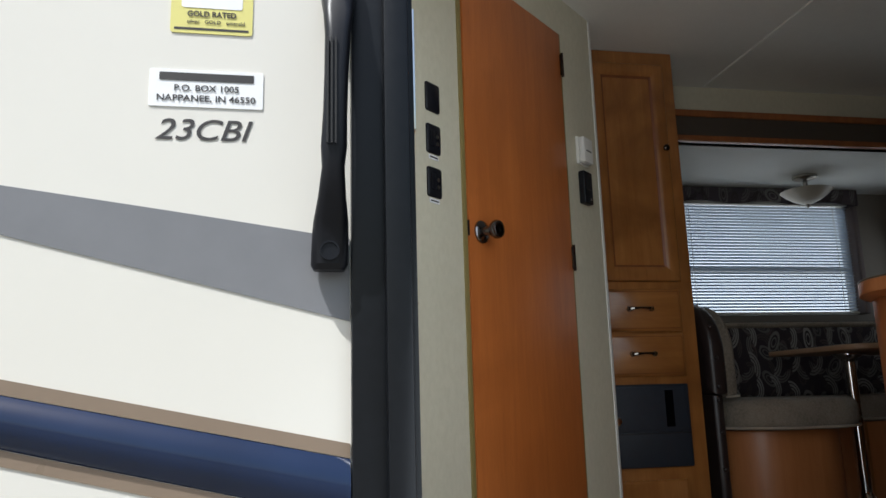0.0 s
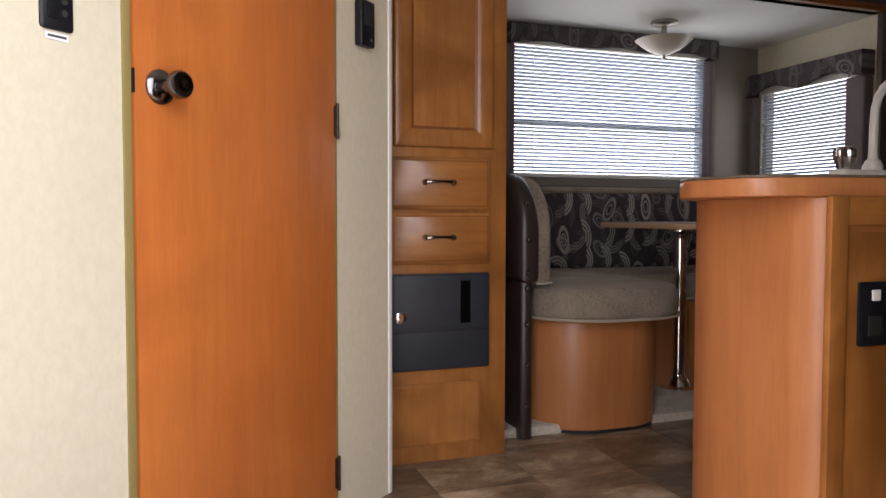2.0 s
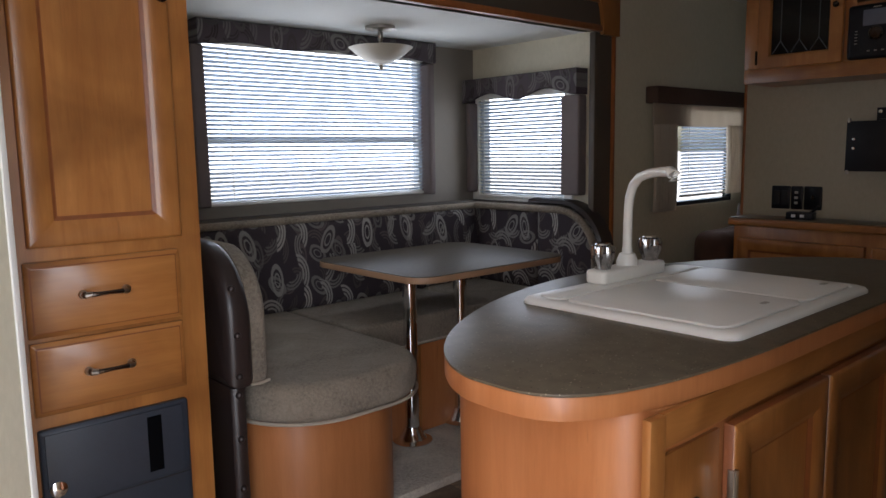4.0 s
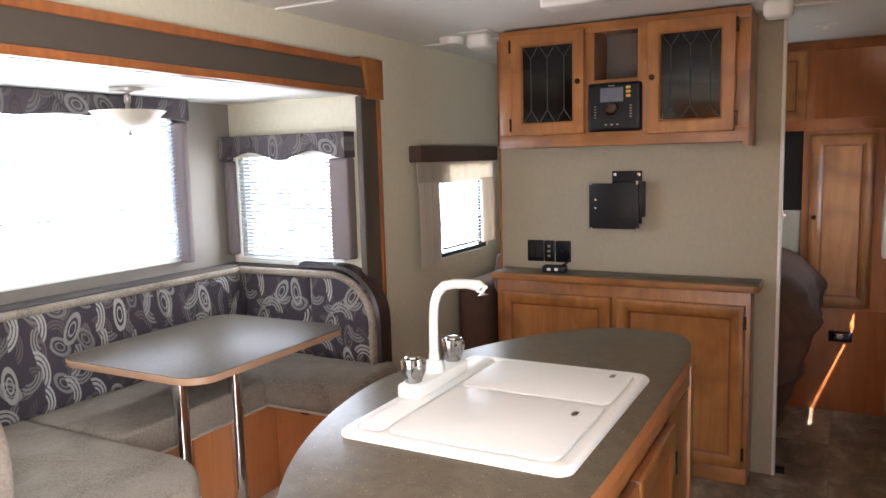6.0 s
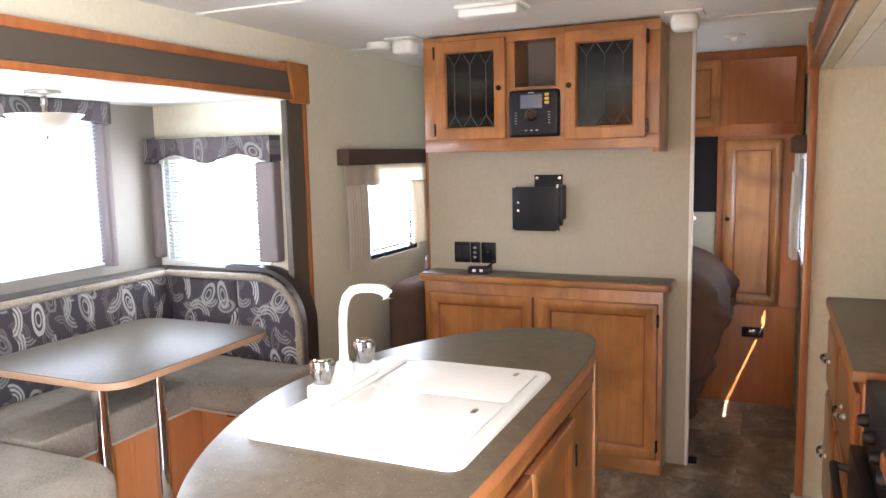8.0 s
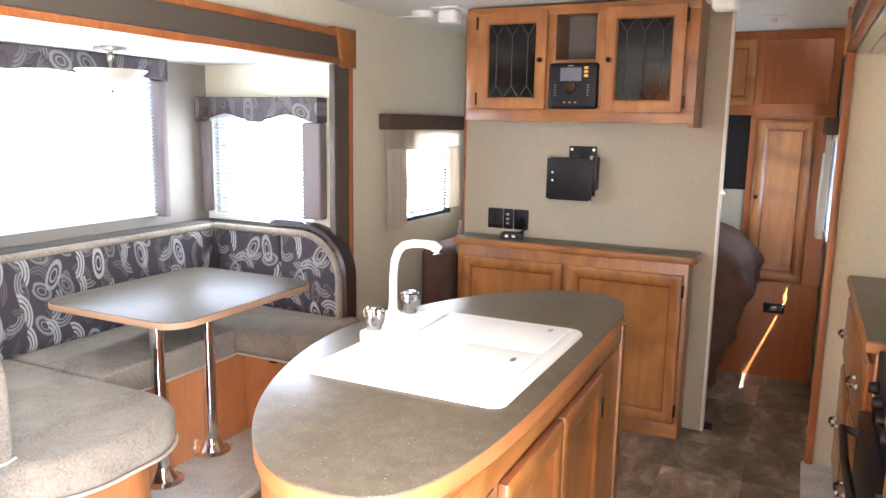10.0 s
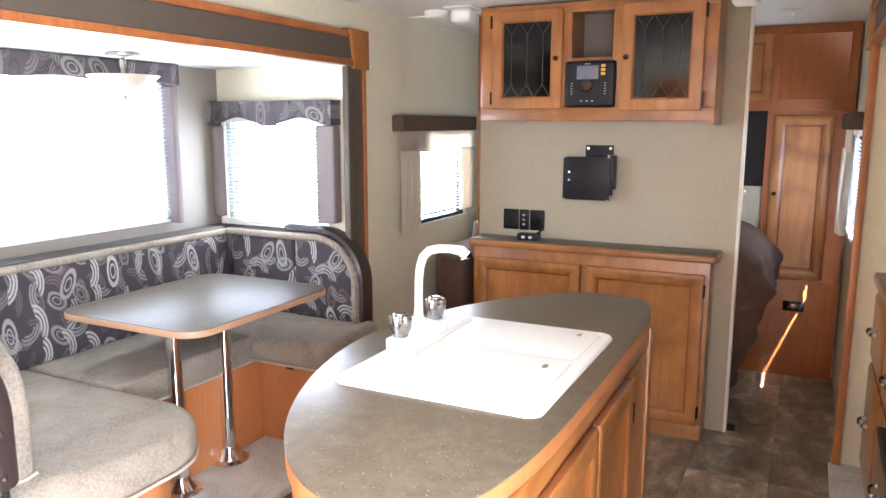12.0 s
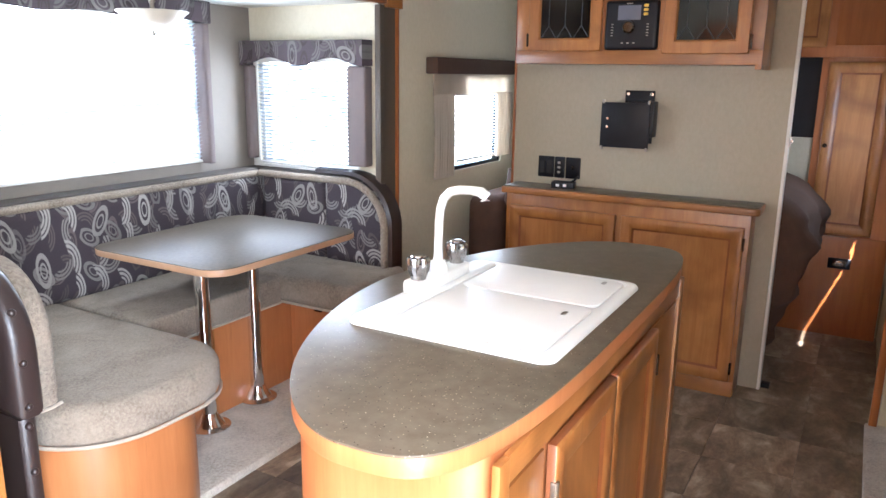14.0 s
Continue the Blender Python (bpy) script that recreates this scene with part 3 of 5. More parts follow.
# dinette slide-out box
SX0, SX1, SY, SZ = 1.80, 3.87, 4.27, 1.80
BWIN = (2.30, 3.50, 1.035, 1.745)
EWIN = (3.62, 4.22, 1.00, 1.56)
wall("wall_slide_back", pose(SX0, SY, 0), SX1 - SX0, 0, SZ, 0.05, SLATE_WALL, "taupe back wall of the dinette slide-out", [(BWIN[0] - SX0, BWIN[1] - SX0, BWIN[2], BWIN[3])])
wall("wall_slide_end", pose(SX1, SY, 0, 0, 0, -90), SY - 3.43, 0, SZ, 0.045, WALL_LIGHT, "pale cream end wall of the dinette slide-out", [(SY - EWIN[1], SY - EWIN[0], EWIN[2], EWIN[3])])
wall("wall_slide_rear", pose(SX0 + 0.03, 3.47, 0, 0, 0, 90), SY - 3.47, 0, SZ, 0.045, WALL_LIGHT, "pale cream rear wall of the dinette slide-out")
structure("ceiling_slide", a_box(SX0 - 0.02, SX1 + 0.045, 3.43, SY + 0.05, SZ, SZ + 0.05), CEIL, "white ceiling of the dinette slide-out", "ceiling")
structure("floor_slide", a_box(SX0, SX1, 3.268, SY, -0.004, 0.035, bevel=0.012), CARPET, "beige cut-pile carpet on the slide-out floor", "carpet", True)

# kitchen slide-out box on the entry side
KY = 0.55
wall("wall_kitchen_end", pose(KS[1] - 0.008, CURB_Y - 0.001, 0, 0, 0, -90), CURB_Y - KY, 0, KS[3], 0.04, WALL_LIGHT, "pale cream end wall of the kitchen slide-out")
wall("wall_kitchen_rear", pose(KS[0] + 0.008, KY, 0, 0, 0, 90), CURB_Y - KY, 0, KS[3], 0.04, WALL_LIGHT, "pale cream end wall of the kitchen slide-out")
wall("wall_kitchen_back", pose(KS[1] + 0.04, KY, 0, 0, 0, 180), KS[1] - KS[0] + 0.08, -0.3, KS[3] + 0.05, 0.05, WALL_LIGHT, "pale cream back wall of the kitchen slide-out")
structure("ceiling_kitchen_slide", a_box(KS[0] - 0.04, KS[1] + 0.04, KY, CURB_Y - 0.082, KS[3], KS[3] + 0.05), CEIL, "white ceiling of the kitchen slide-out", "ceiling")
structure("floor_kitchen_slide", a_box(KS[0], KS[1], KY, CURB_Y + 0.05, 0.0, 0.035, bevel=0.012), CARPET, "beige carpet edge of the kitchen slide-out", "carpet", True)


# slide-out trim: a taupe band between wood strips, with a scrolled corner block
def slide_trim(name, m, x0, x1, zt, zb, right_post, left_post, label):
    t = thing(name, label, "trim", m, kind="structure")
    part("band", a_box(x0, x1, -0.026, 0, zb, zt), TAUPE, t, "taupe vinyl band")
    part("strip", a_box(x0, x1, -0.036, -0.001, zt - 0.030, zt + 0.004, bevel=0.006), W_TRIM, t)
    part("strip", a_box(x0, x1, -0.036, -0.001, zb - 0.004, zb + 0.026, bevel=0.006), W_TRIM, t)
    for px, on, sgn in ((x1, right_post, 1), (x0, left_post, -1)):
        if not on:
            continue
        a, b = (px - 0.165, px) if sgn > 0 else (px, px + 0.165)
        lo, hi = min(a, b), max(a, b)
        if sgn < 0:
            part("post_strip", a_box(hi - 0.028, hi, -0.034, -0.001, 0.036, zb - 0.008, bevel=0.006), W_TRIM, t, "reddish wood edge strip")
        else:
            part("post_band", a_box(lo + 0.03, hi - 0.025, -0.024, 0, 0.036, zb - 0.008), TAUPE, t, "taupe vinyl post")
        for s0, s1, inner in ((lo, lo + 0.034, sgn > 0), (hi - 0.02, hi, sgn < 0)) if sgn > 0 else ():
            part("post_strip", a_box(s0, s1, -0.034, -0.001, 0.036, zb - 0.008, bevel=0.006), TAUPE if inner else W_TRIM, t)
        # corner block with a concave inner edge
        w, h = 0.185, zt - zb + 0.03
        ox = hi + 0.012 if sgn > 0 else lo - 0.012
        pts = [(0, 0), (-0.125, 0)] + [(-0.125 - 0.06 * (1 - math.cos(k * math.pi / 20)), 0.02 + (h - 0.02) * math.sin(k * math.pi / 20) ** 1.2) for k in range(11)] + [(-0.188, h), (0, h)]
        bm = bmesh.new()
        loft(bm, [[(ox + sgn * x, -y, zb - 0.018 + z) for x, z in pts] for y in (0.001, 0.040, 0.044)])
        part("corner_block", bm, W_CAB, t, "scrolled maple corner block")
    return t


slide_trim("trim_slide", pose(0, STREET_Y - 0.004, 0), 1.74, 3.985, 1.95, 1.797, True, False, "taupe and wood trim round the dinette slide-out")
slide_trim("trim_kitchen_slide", pose(0, CURB_Y + 0.004, 0, 0, 0, 180), -(KS[1] + 0.125), -(KS[0] - 0.1), 2.0, 1.845, False, True, "taupe and wood trim round the kitchen slide-out")


# ---- windows and blinds ----
def window(name, m, w, h, label, bar=None, frame=FRAME_BLACK):
    """A window in an opening: local x across, z up, y = 0 on the inner wall face, outdoors towards +y."""
    t = thing(name, label, "window", m, kind="structure")
    f = 0.022
    bm = bmesh.new()
    box(bm, 0, f, 0.012, 0.06, 0, h, bevel=0.003)
    box(bm, w - f, w, 0.012, 0.06, 0, h, bevel=0.003)
    box(bm, f, w - f, 0.012, 0.06, 0, f, bevel=0.003)
    box(bm, f, w - f, 0.012, 0.06, h - f, h, bevel=0.003)
    part("window_frame", bm, frame, t, "aluminium window frame")
    if bar:
        part("crossbar", a_box(f, w - f, 0.035, 0.055, bar - 0.014, bar + 0.014, bevel=0.003), frame, t, "horizontal sash bar")
    ob = part("pane", a_box(f, w - f, 0.047, 0.051, f, h - f), GLASS, t, "clear glass pane", smooth=False)
    ob.visible_shadow = False
    return t


def blind(name, m, w, h, label, pitch=0.0185, tilt=28, cords=(0.09, 0.91)):
    """Aluminium mini-blind: headrail, slats, bottom rail and ladder cords."""
    t = thing(name, label, "blind", m, group="window blinds")
    part("headrail", a_box(0, w, -0.030, -0.004, h - 0.028, h, bevel=0.003), WHITE, t, "white metal headrail")
    part("bottom_rail", a_box(0, w, -0.026, -0.008, 0, 0.012, bevel=0.003), WHITE, t)
    for c in cords:
        part("cord", tube(bmesh.new(), [(w * c, -0.030, 0.01), (w * c, -0.030, h - 0.01)], 0.0016, 6), WHITE, t)
    bm = bmesh.new()
    n, hw = 5, 0.0115
    loft(bm, [[(x, hw * math.cos(math.pi * k / (n - 1)), 0.0022 * math.sin(math.pi * k / (n - 1)) + dz) for k, dz in [(k, 0.0004) for k in range(n)] + [(k, -0.0002) for k in reversed(range(n))]] for x in (0.004, w - 0.004)])
    me = finish("slat", bm, BLIND, True)
    k, z = 0, 0.026
    while z < h - 0.036:
        ob = new("slat", me)
        ob.parent = t
        ob.matrix_basis = pose(0, -0.017, z, -tilt + 0.8 * math.sin(k * 1.7), 0, 0)
        z += pitch
        k += 1
    return t


def valance(name, m, w, h, depth, label, mat, legs=(), wave=0.018, leg_mat=None, waves=2):
    """A padded fabric valance with a scalloped lower edge, and side panels reaching down; legs are (x0, x1, length)."""
    t = thing(name, label, "valance", m, group="window valances")
    n = 60
    low = [(w * i / n, wave * (0.5 - 0.5 * math.cos(2 * math.pi * waves * i / n))) for i in range(n + 1)]
    rings = []
    for y, g in ((-depth + 0.016, 0.0), (-depth + 0.004, 0.0), (-depth, 0.004)):
        rings.append([(x, y, z + g) for x, z in low] + [(x, y, h - g) for x, z in reversed(low)])
    part("valance_board", loft(bmesh.new(), rings), mat, t)
    part("top_board", a_box(0.0, w, -depth + 0.0165, 0, h - 0.014, h), mat, t)
    for x0 in (0.0, w - 0.014):
        part("end_board", a_box(x0, x0 + 0.014, -depth + 0.0165, 0, 0.002, h - 0.0145), mat, t)
    for x0, x1, length in legs:
        bm = a_box(x0, x1, -depth * 0.75, 0, -length, 0.001, bevel=0.012, seg=3)
        part("side_panel", bm, leg_mat or PADFAB, t, "padded mauve-grey side panel")
    return t


window("window_1", pose(BWIN[0], SY, BWIN[2]), BWIN[1] - BWIN[0], BWIN[3] - BWIN[2], "large dinette window with a grey sash bar", bar=0.285, frame=WHITE)
blind("window_blind", pose(BWIN[0] + 0.008, SY + 0.004, BWIN[2] + 0.004), BWIN[1] - BWIN[0] - 0.016, 0.70, "white aluminium mini-blind over the large dinette window")
window("window_2", pose(SX1, EWIN[1], EWIN[2], 0, 0, -90), EWIN[1] - EWIN[0], EWIN[3] - EWIN[2], "pale-framed side window of the slide-out", frame=WHITE)
blind("window_blind", pose(SX1 + 0.004, EWIN[1] - 0.006, EWIN[2] + 0.004, 0, 0, -90), EWIN[1] - EWIN[0] - 0.012, 0.55, "white aluminium mini-blind over the slide-out side window")
window("window_3", pose(SW[0], STREET_Y, SW[2]), SW[1] - SW[0], SW[3] - SW[2], "small black-framed window in the street side wall")
blind("window_blind", pose(SW[0] + 0.02, STREET_Y + 0.004, SW[2] + 0.05), SW[1] - SW[0] - 0.04, 0.5, "white mini-blind over the small bedroom-side window")
window("window_4", pose(BW[1], CURB_Y, BW[2], 0, 0, 180), BW[1] - BW[0], BW[3] - BW[2], "small bedroom window in the entry side wall")
blind("window_blind", pose(BW[1] - 0.01, CURB_Y - 0.004, BW[2] + 0.004, 0, 0, 180), BW[1] - BW[0] - 0.02, 0.54, "white mini-blind over the bedroom window", tilt=62)
structure("window_surround", loft(bmesh.new(), [[(x, -d, z) for x, z in rrect(EWIN[1] - EWIN[0] + 2 * g, EWIN[3] - EWIN[2] + 2 * g, 0.03, 4, 0, 0)] for g, d in ((0.05, 0), (0.05, 0.008), (0.045, 0.011), (0.004, 0.011), (0.0, 0.008), (0, 0))], False, False), WHITE, "white plastic window surround", "trim", True).matrix_basis = pose(SX1, (EWIN[0] + EWIN[1]) / 2, (EWIN[2] + EWIN[3]) / 2, 0, 0, -90)

valance("window_valance", pose(2.255, SY - 0.001, 1.698), 1.255, 0.099, 0.10, "long plum swirl-print valance over the large window", SWIRL_VALANCE, legs=((-0.02, 0.035, 0.66), (1.228, 1.268, 0.665)), wave=0.016, waves=3)
valance("window_valance", pose(SX1 - 0.012, 4.255, 1.510, 0, 0, -90), 0.772, 0.122, 0.085, "scalloped plum swirl-print valance over the side window", SWIRL_VALANCE, legs=((0.0, 0.035, 0.48), (0.662, 0.772, 0.475)), wave=0.040, waves=2)


def linen_curtain(m, w, h, p):
    """Beige bedroom curtain: brown top band, gathered valance and two tied side panels."""
    t = thing("window_curtain", "beige linen curtain with a dark brown top band", "curtain", m)
    part("top_band", a_box(0, w, -0.075, 0, h - 0.085, h, bevel=0.008), BROWNFAB, t, "dark brown padded band")
    n = 60
    for name, x0, x1, z0, z1, amp in (("valance_cloth", 0, w, h - 0.20, h - 0.085, 0.002), ("side_panel", 0.01, p, 0.0, h - 0.19, 0.012), ("side_panel", w - p, w - 0.01, 0.06, h - 0.19, 0.012)):
        rings = []
        for z in np.linspace(z0, z1, 9):
            pts = [(x0 + (x1 - x0) * i / n, -0.055 - amp * math.sin(i * (0.9 if amp < 0.01 else 0.75)) - 0.004 * math.sin(9 * z), z) for i in range(n + 1)]
            rings.append(pts + [(x, y + 0.006, z) for x, y, z in reversed(pts)])
        part(name, loft(bmesh.new(), rings), LINEN, t)
    return t


linen_curtain(pose(4.292, STREET_Y - 0.001, 0.925), 0.97, 0.64, 0.21)
linen_curtain(pose(5.55, CURB_Y + 0.001, 0.92, 0, 0, 180), 0.66, 0.66, 0.13)

window_light("sky_dinette", pose(2.9, SY - 0.12, 1.36, -90, 0, 0), 1.15, 0.58, 0.85)
window_light("sky_side", pose(SX1 - 0.105, 3.93, 1.26, 0, 90, 0), 0.52, 0.52, 0.33)
window_light("sky_small", pose(4.93, STREET_Y - 0.034, 1.21, -90, 0, 0), 0.56, 0.48, 0.36)
window_light("sky_door", pose(0.74, CURB_Y - 0.06, 0.95, 70, 0, 0), 0.85, 1.80, 6.9)
window_light("sky_bedroom", pose(5.2, CURB_Y + 0.10, 1.22, 90, 0, 0), 0.4, 0.4, 0.12)


# ---- dinette ----
def rounded_block(x0, x1, y0, y1, z0, z1, radii, soft, n=8):
    return slab(bmesh.new(), rrect(x1 - x0, y1 - y0, radii, n, (x0 + x1) / 2, (y0 + y1) / 2), z0, z1, soft, 4)


SEAT, BASE = 0.565, 0.43
t = thing("dinette_bench", "rounded maple bench base at the open end of the dinette", "bench", pose(0, 0, 0), group="dinette benches")
part("kick_strip", rounded_block(1.978, 2.547, 3.213, 4.26, 0.0, 0.012, (0.24, 0.22, 0.005, 0.005), 0.002, 12), RUBBER, t, "dark kick strip")
part("base", rounded_block(1.975, 2.55, 3.21, 4.262, 0.013, BASE, (0.24, 0.22, 0.005, 0.005), 0.004, 12), W_DOOR, t, "curved maple veneer base")
t = thing("dinette_bench", "maple bench base along the large window", "bench", pose(0, 0, 0), group="dinette benches")
part("base", a_box(2.562, 3.448, 3.68, 4.262, 0.036, BASE, bevel=0.003), W_DOOR, t)
part("stile", a_box(2.94, 2.955, 3.668, 3.68, 0.04, BASE, bevel=0.002), W_CAB, t)
t = thing("dinette_bench", "maple bench base below the side window", "bench", pose(0, 0, 0), group="dinette benches")
part("base", a_box(3.45, 3.862, 3.37, 4.262, 0.036, BASE, bevel=0.004), W_DOOR, t)
part("door", a_box(3.4455, 3.4495, 3.385, 3.655, 0.05, BASE - 0.012, bevel=0.001), W_DOOR, t, "flush maple veneer door")
part("catch", a_box(3.436, 3.4455, 3.49, 3.53, BASE - 0.03, BASE - 0.018, bevel=0.002), BRONZE, t, "small dark catch")


def cushion(name, outline, z0, z1, label, r=0.045):
    t = thing(name, label, "cushion", pose(0, 0, 0), group="dinette seat cushions")
    bm = slab(bmesh.new(), outline, z0, z1, r, 5)
    part("pad", bm, CHENILLE, t)
    pts = np.array(outline)
    bm = tube(bmesh.new(), [(x, y, z0 + 0.012) for x, y in [*outline, outline[0]]], 0.006, 6)
    part("piping", bm, LINEN, t, "pale beige piping")
    return t


cushion("seat_cushion", rrect(0.66, 1.14, (0.27, 0.25, 0.02, 0.02), 12, 2.283, 3.695), BASE + 0.002, SEAT, "taupe chenille seat cushion with a rounded end", 0.045)
cushion("seat_cushion", rrect(0.748, 0.60, 0.02, 4, 2.991, 3.955), BASE + 0.002, SEAT - 0.003, "taupe chenille seat cushion below the large window", 0.018)
cushion("seat_cushion", rrect(0.48, 0.99, (0.05, 0.04, 0.02, 0.02), 5, 3.608, 3.76), BASE + 0.002, SEAT, "taupe chenille seat cushion below the side window")


def backrest(name, m, length, z0, z1, thick, label, front=SWIRL, round_start=0.0, round_end=0.0):
    """A backrest along local x whose face looks towards -y; a rounded top corner where it ends in the open."""
    t = thing(name, label, "backrest", m, group="dinette backrests")
    h = z1 - z0
    def outline(g):
        return [(x, z) for x, z in rrect(length - 2 * g, h - 2 * g, (0.01, 0.01, max(round_end - g, 0.012), max(round_start - g, 0.012)), 10, length / 2, z0 + h / 2)]
    bm = loft(bmesh.new(), [[(x, -d, z) for x, z in outline(g)] for g, d in ((0.0, 0.012), (0.0, thick - 0.03), (0.008, thick - 0.012), (0.024, thick - 0.003), (0.045, thick))])
    bm.faces.ensure_lookup_table()
    part("pad", bm, front, t)
    return t


B0, B1 = SEAT - 0.01, 0.965
backrest("backrest_cushion", pose(1.95, 4.264, 0), 1.90, B0, B1, 0.13, "plum swirl-print backrest below the large window")
backrest("backrest_cushion", pose(3.866, 4.13, 0, 0, 0, -90), 0.42, B0, B1, 0.115, "plum swirl-print backrest in the window corner")
backrest("backrest_cushion", pose(3.866, 3.706, 0, 0, 0, -90), 0.36, B0, B1 + 0.005, 0.125, "plum swirl-print backrest with a rounded open end", round_end=0.22)

# grey fabric ledge that caps the backrests
t = thing("dinette_ledge", "grey fabric ledge capping the dinette backrests", "ledge", pose(0, 0, 0))
part("ledge", a_box(1.97, 3.864, 4.155, 4.268, B1 + 0.002, B1 + 0.022, bevel=0.008), LEDGE, t)
part("ledge", a_box(3.768, 3.866, 3.56, 4.152, B1 + 0.004, B1 + 0.022, bevel=0.008), LEDGE, t)
t = thing("backrest_roll", "tan chenille roll along the top of the dinette backrests", "upholstery trim", pose(0, 0, 0))
part("roll", tube(bmesh.new(), [(x, 4.146, B1 - 0.001) for x in np.linspace(2.06, 3.752, 9)], 0.017, 10), CHENILLE, t)
arc = [(3.750, y, B1 + 0.002) for y in np.linspace(4.128, 3.57, 6)] + [(3.750, 3.57 - 0.222 * math.sin(a), B1 - 0.22 + 0.222 * math.cos(a)) for a in np.linspace(0.12, math.pi / 2, 12)] + [(3.750, 3.348, 0.66), (3.750, 3.348, SEAT)]
part("roll", tube(bmesh.new(), arc, 0.018, 10), CHENILLE, t)


def end_trim(name, m, length, z1, rad, label, drop=0.0, inset=0.0, width=0.07):
    """A padded dark vinyl edge that follows the open end of a backrest: up the end, round the corner and along the top."""
    t = thing(name, label, "upholstery trim", m)
    path = [(length, drop + (0.6 - drop) * k / 6) for k in range(7)]
    path += [(length - rad + rad * math.cos(a), z1 - rad + rad * math.sin(a)) for a in np.linspace(0, math.pi / 2, 12)]
    path += [(length - rad - 0.1 * k, z1) for k in (1, 2)]
    rings = []
    for i, (x, z) in enumerate(path):
        a, b = path[max(i - 1, 0)], path[min(i + 1, len(path) - 1)]
        d = Vector((b[0] - a[0], b[1] - a[1])).normalized()
        nx, nz = d.y, -d.x
        w = width
        rings.append([(x + nx * u, v, z + nz * u) for u, v in ((0, -w), (0.016, -w + 0.012), (0.022, -w * 0.5), (0.016, -0.008), (0, 0))])
    part("edge", loft(bmesh.new(), rings), LEATHER, t)
    return t


end_trim("dinette_trim", pose(3.870, 3.72, 0, 0, 0, -90), 0.385, B1 + 0.03, 0.24, "dark brown vinyl edge of the open backrest end", drop=0.46, width=0.108)

# left backrest seen end-on: chenille face, dark vinyl back and edge reaching to the floor
t = thing("backrest_cushion", "taupe chenille backrest with a dark vinyl edge", "backrest", pose(0, 0, 0), group="dinette backrests")
bm = loft(bmesh.new(), [[(x, y, z) for y, z in rrect(1.01 - 2 * g, B1 + 0.02 - SEAT - 0.012 - 2 * g, (0.012, 0.012, 0.012, 0.20), 10, 3.755, (SEAT + 0.012 + B1 + 0.02) / 2)] for x, g in ((1.947, 0.004), (1.952, 0.0), (1.985, 0.0), (2.001, 0.005), (2.011, 0.014), (2.015, 0.03))])
part("pad", bm, CHENILLE, t)
bm = loft(bmesh.new(), [[(x, y, z) for y, z in rrect(0.86 - 2 * g, 0.41 - 2 * g, (0.006, 0.006, 0.004, 0.22), 10, 3.645, 0.792)] for x, g in ((1.862, 0.030), (1.868, 0.014), (1.878, 0.004), (1.892, 0.0), (1.922, 0.0), (1.935, 0.004), (1.943, 0.012), (1.9465, 0.028))])
part("back_roll", bm, LEATHER, t, "padded dark brown vinyl back")
bm = loft(bmesh.new(), [[(x, y, z) for y, z in rrect(0.84 - 2 * g, 0.584, 0.004, 2, 3.645, 0.294)] for x, g in ((1.876, 0.012), (1.884, 0.003), (1.900, 0.0), (1.914, 0.003), (1.922, 0.012))])
part("back_strip", bm, LEATHER, t, "dark brown vinyl strip below the pad")
part("end_piping", tube(bmesh.new(), [(1.949, 3.252, SEAT + 0.013), (1.978, 3.248, SEAT + 0.013), (2.012, 3.254, SEAT + 0.016)], 0.005, 6), LINEN, t, "pale piping at the pad's end")
for k, z in enumerate((0.13, 0.28, 0.432, 0.565, 0.622, 0.743, 0.876)):
    bm = bmesh.new()
    bmesh.ops.create_uvsphere(bm, u_segments=12, v_segments=8, radius=0.011)
    part("stud", bm, LEATHER, t, "upholstery button", loc=(1.897, (3.225, 3.216, 3.240)[0 if k < 4 else (2 if z > 0.8 else 1)], z))

# dinette table
t = thing("dinette_table", "grey-brown laminate dinette table on two chrome posts", "table", pose(0, 0, 0))
TX0, TX1, TY0, TY1, TZ = 2.64, 3.495, 3.292, 4.015, 0.803
o = rrect(TX1 - TX0, TY1 - TY0, 0.10, 10, (TX0 + TX1) / 2, (TY0 + TY1) / 2)
part("tabletop", slab(bmesh.new(), o, TZ - 0.006, TZ, 0.002, 2), TABLE_TOP, t)
oo = rrect(TX1 - TX0 + 0.004, TY1 - TY0 + 0.004, 0.102, 10, (TX0 + TX1) / 2, (TY0 + TY1) / 2)
part("edge_band", slab(bmesh.new(), oo, TZ - 0.027, TZ - 0.003, 0.002, 2), BAND, t, "tan wood-tone edge banding")
for x, y in ((2.870, 3.632), (3.182, 3.660)):
    leg = part("leg", revolve(bmesh.new(), [(0.030, 0.09), (0.030, 0.70), (0.028, TZ - 0.036)], 24), CHROME, t, "chrome tube post", loc=(x, y, 0))
    part("floor_flange", revolve(bmesh.new(), [(0.085, 0.0365), (0.085, 0.041), (0.060, 0.050), (0.038, 0.085), (0.033, 0.10)], 28), CHROME, t, "chrome floor flange", loc=(x, y, 0))
    part("top_flange", revolve(bmesh.new(), [(0.033, TZ - 0.075), (0.038, TZ - 0.06), (0.08, TZ - 0.04), (0.08, TZ - 0.0345)], 28), CHROME, t, "chrome top flange", loc=(x, y, 0))

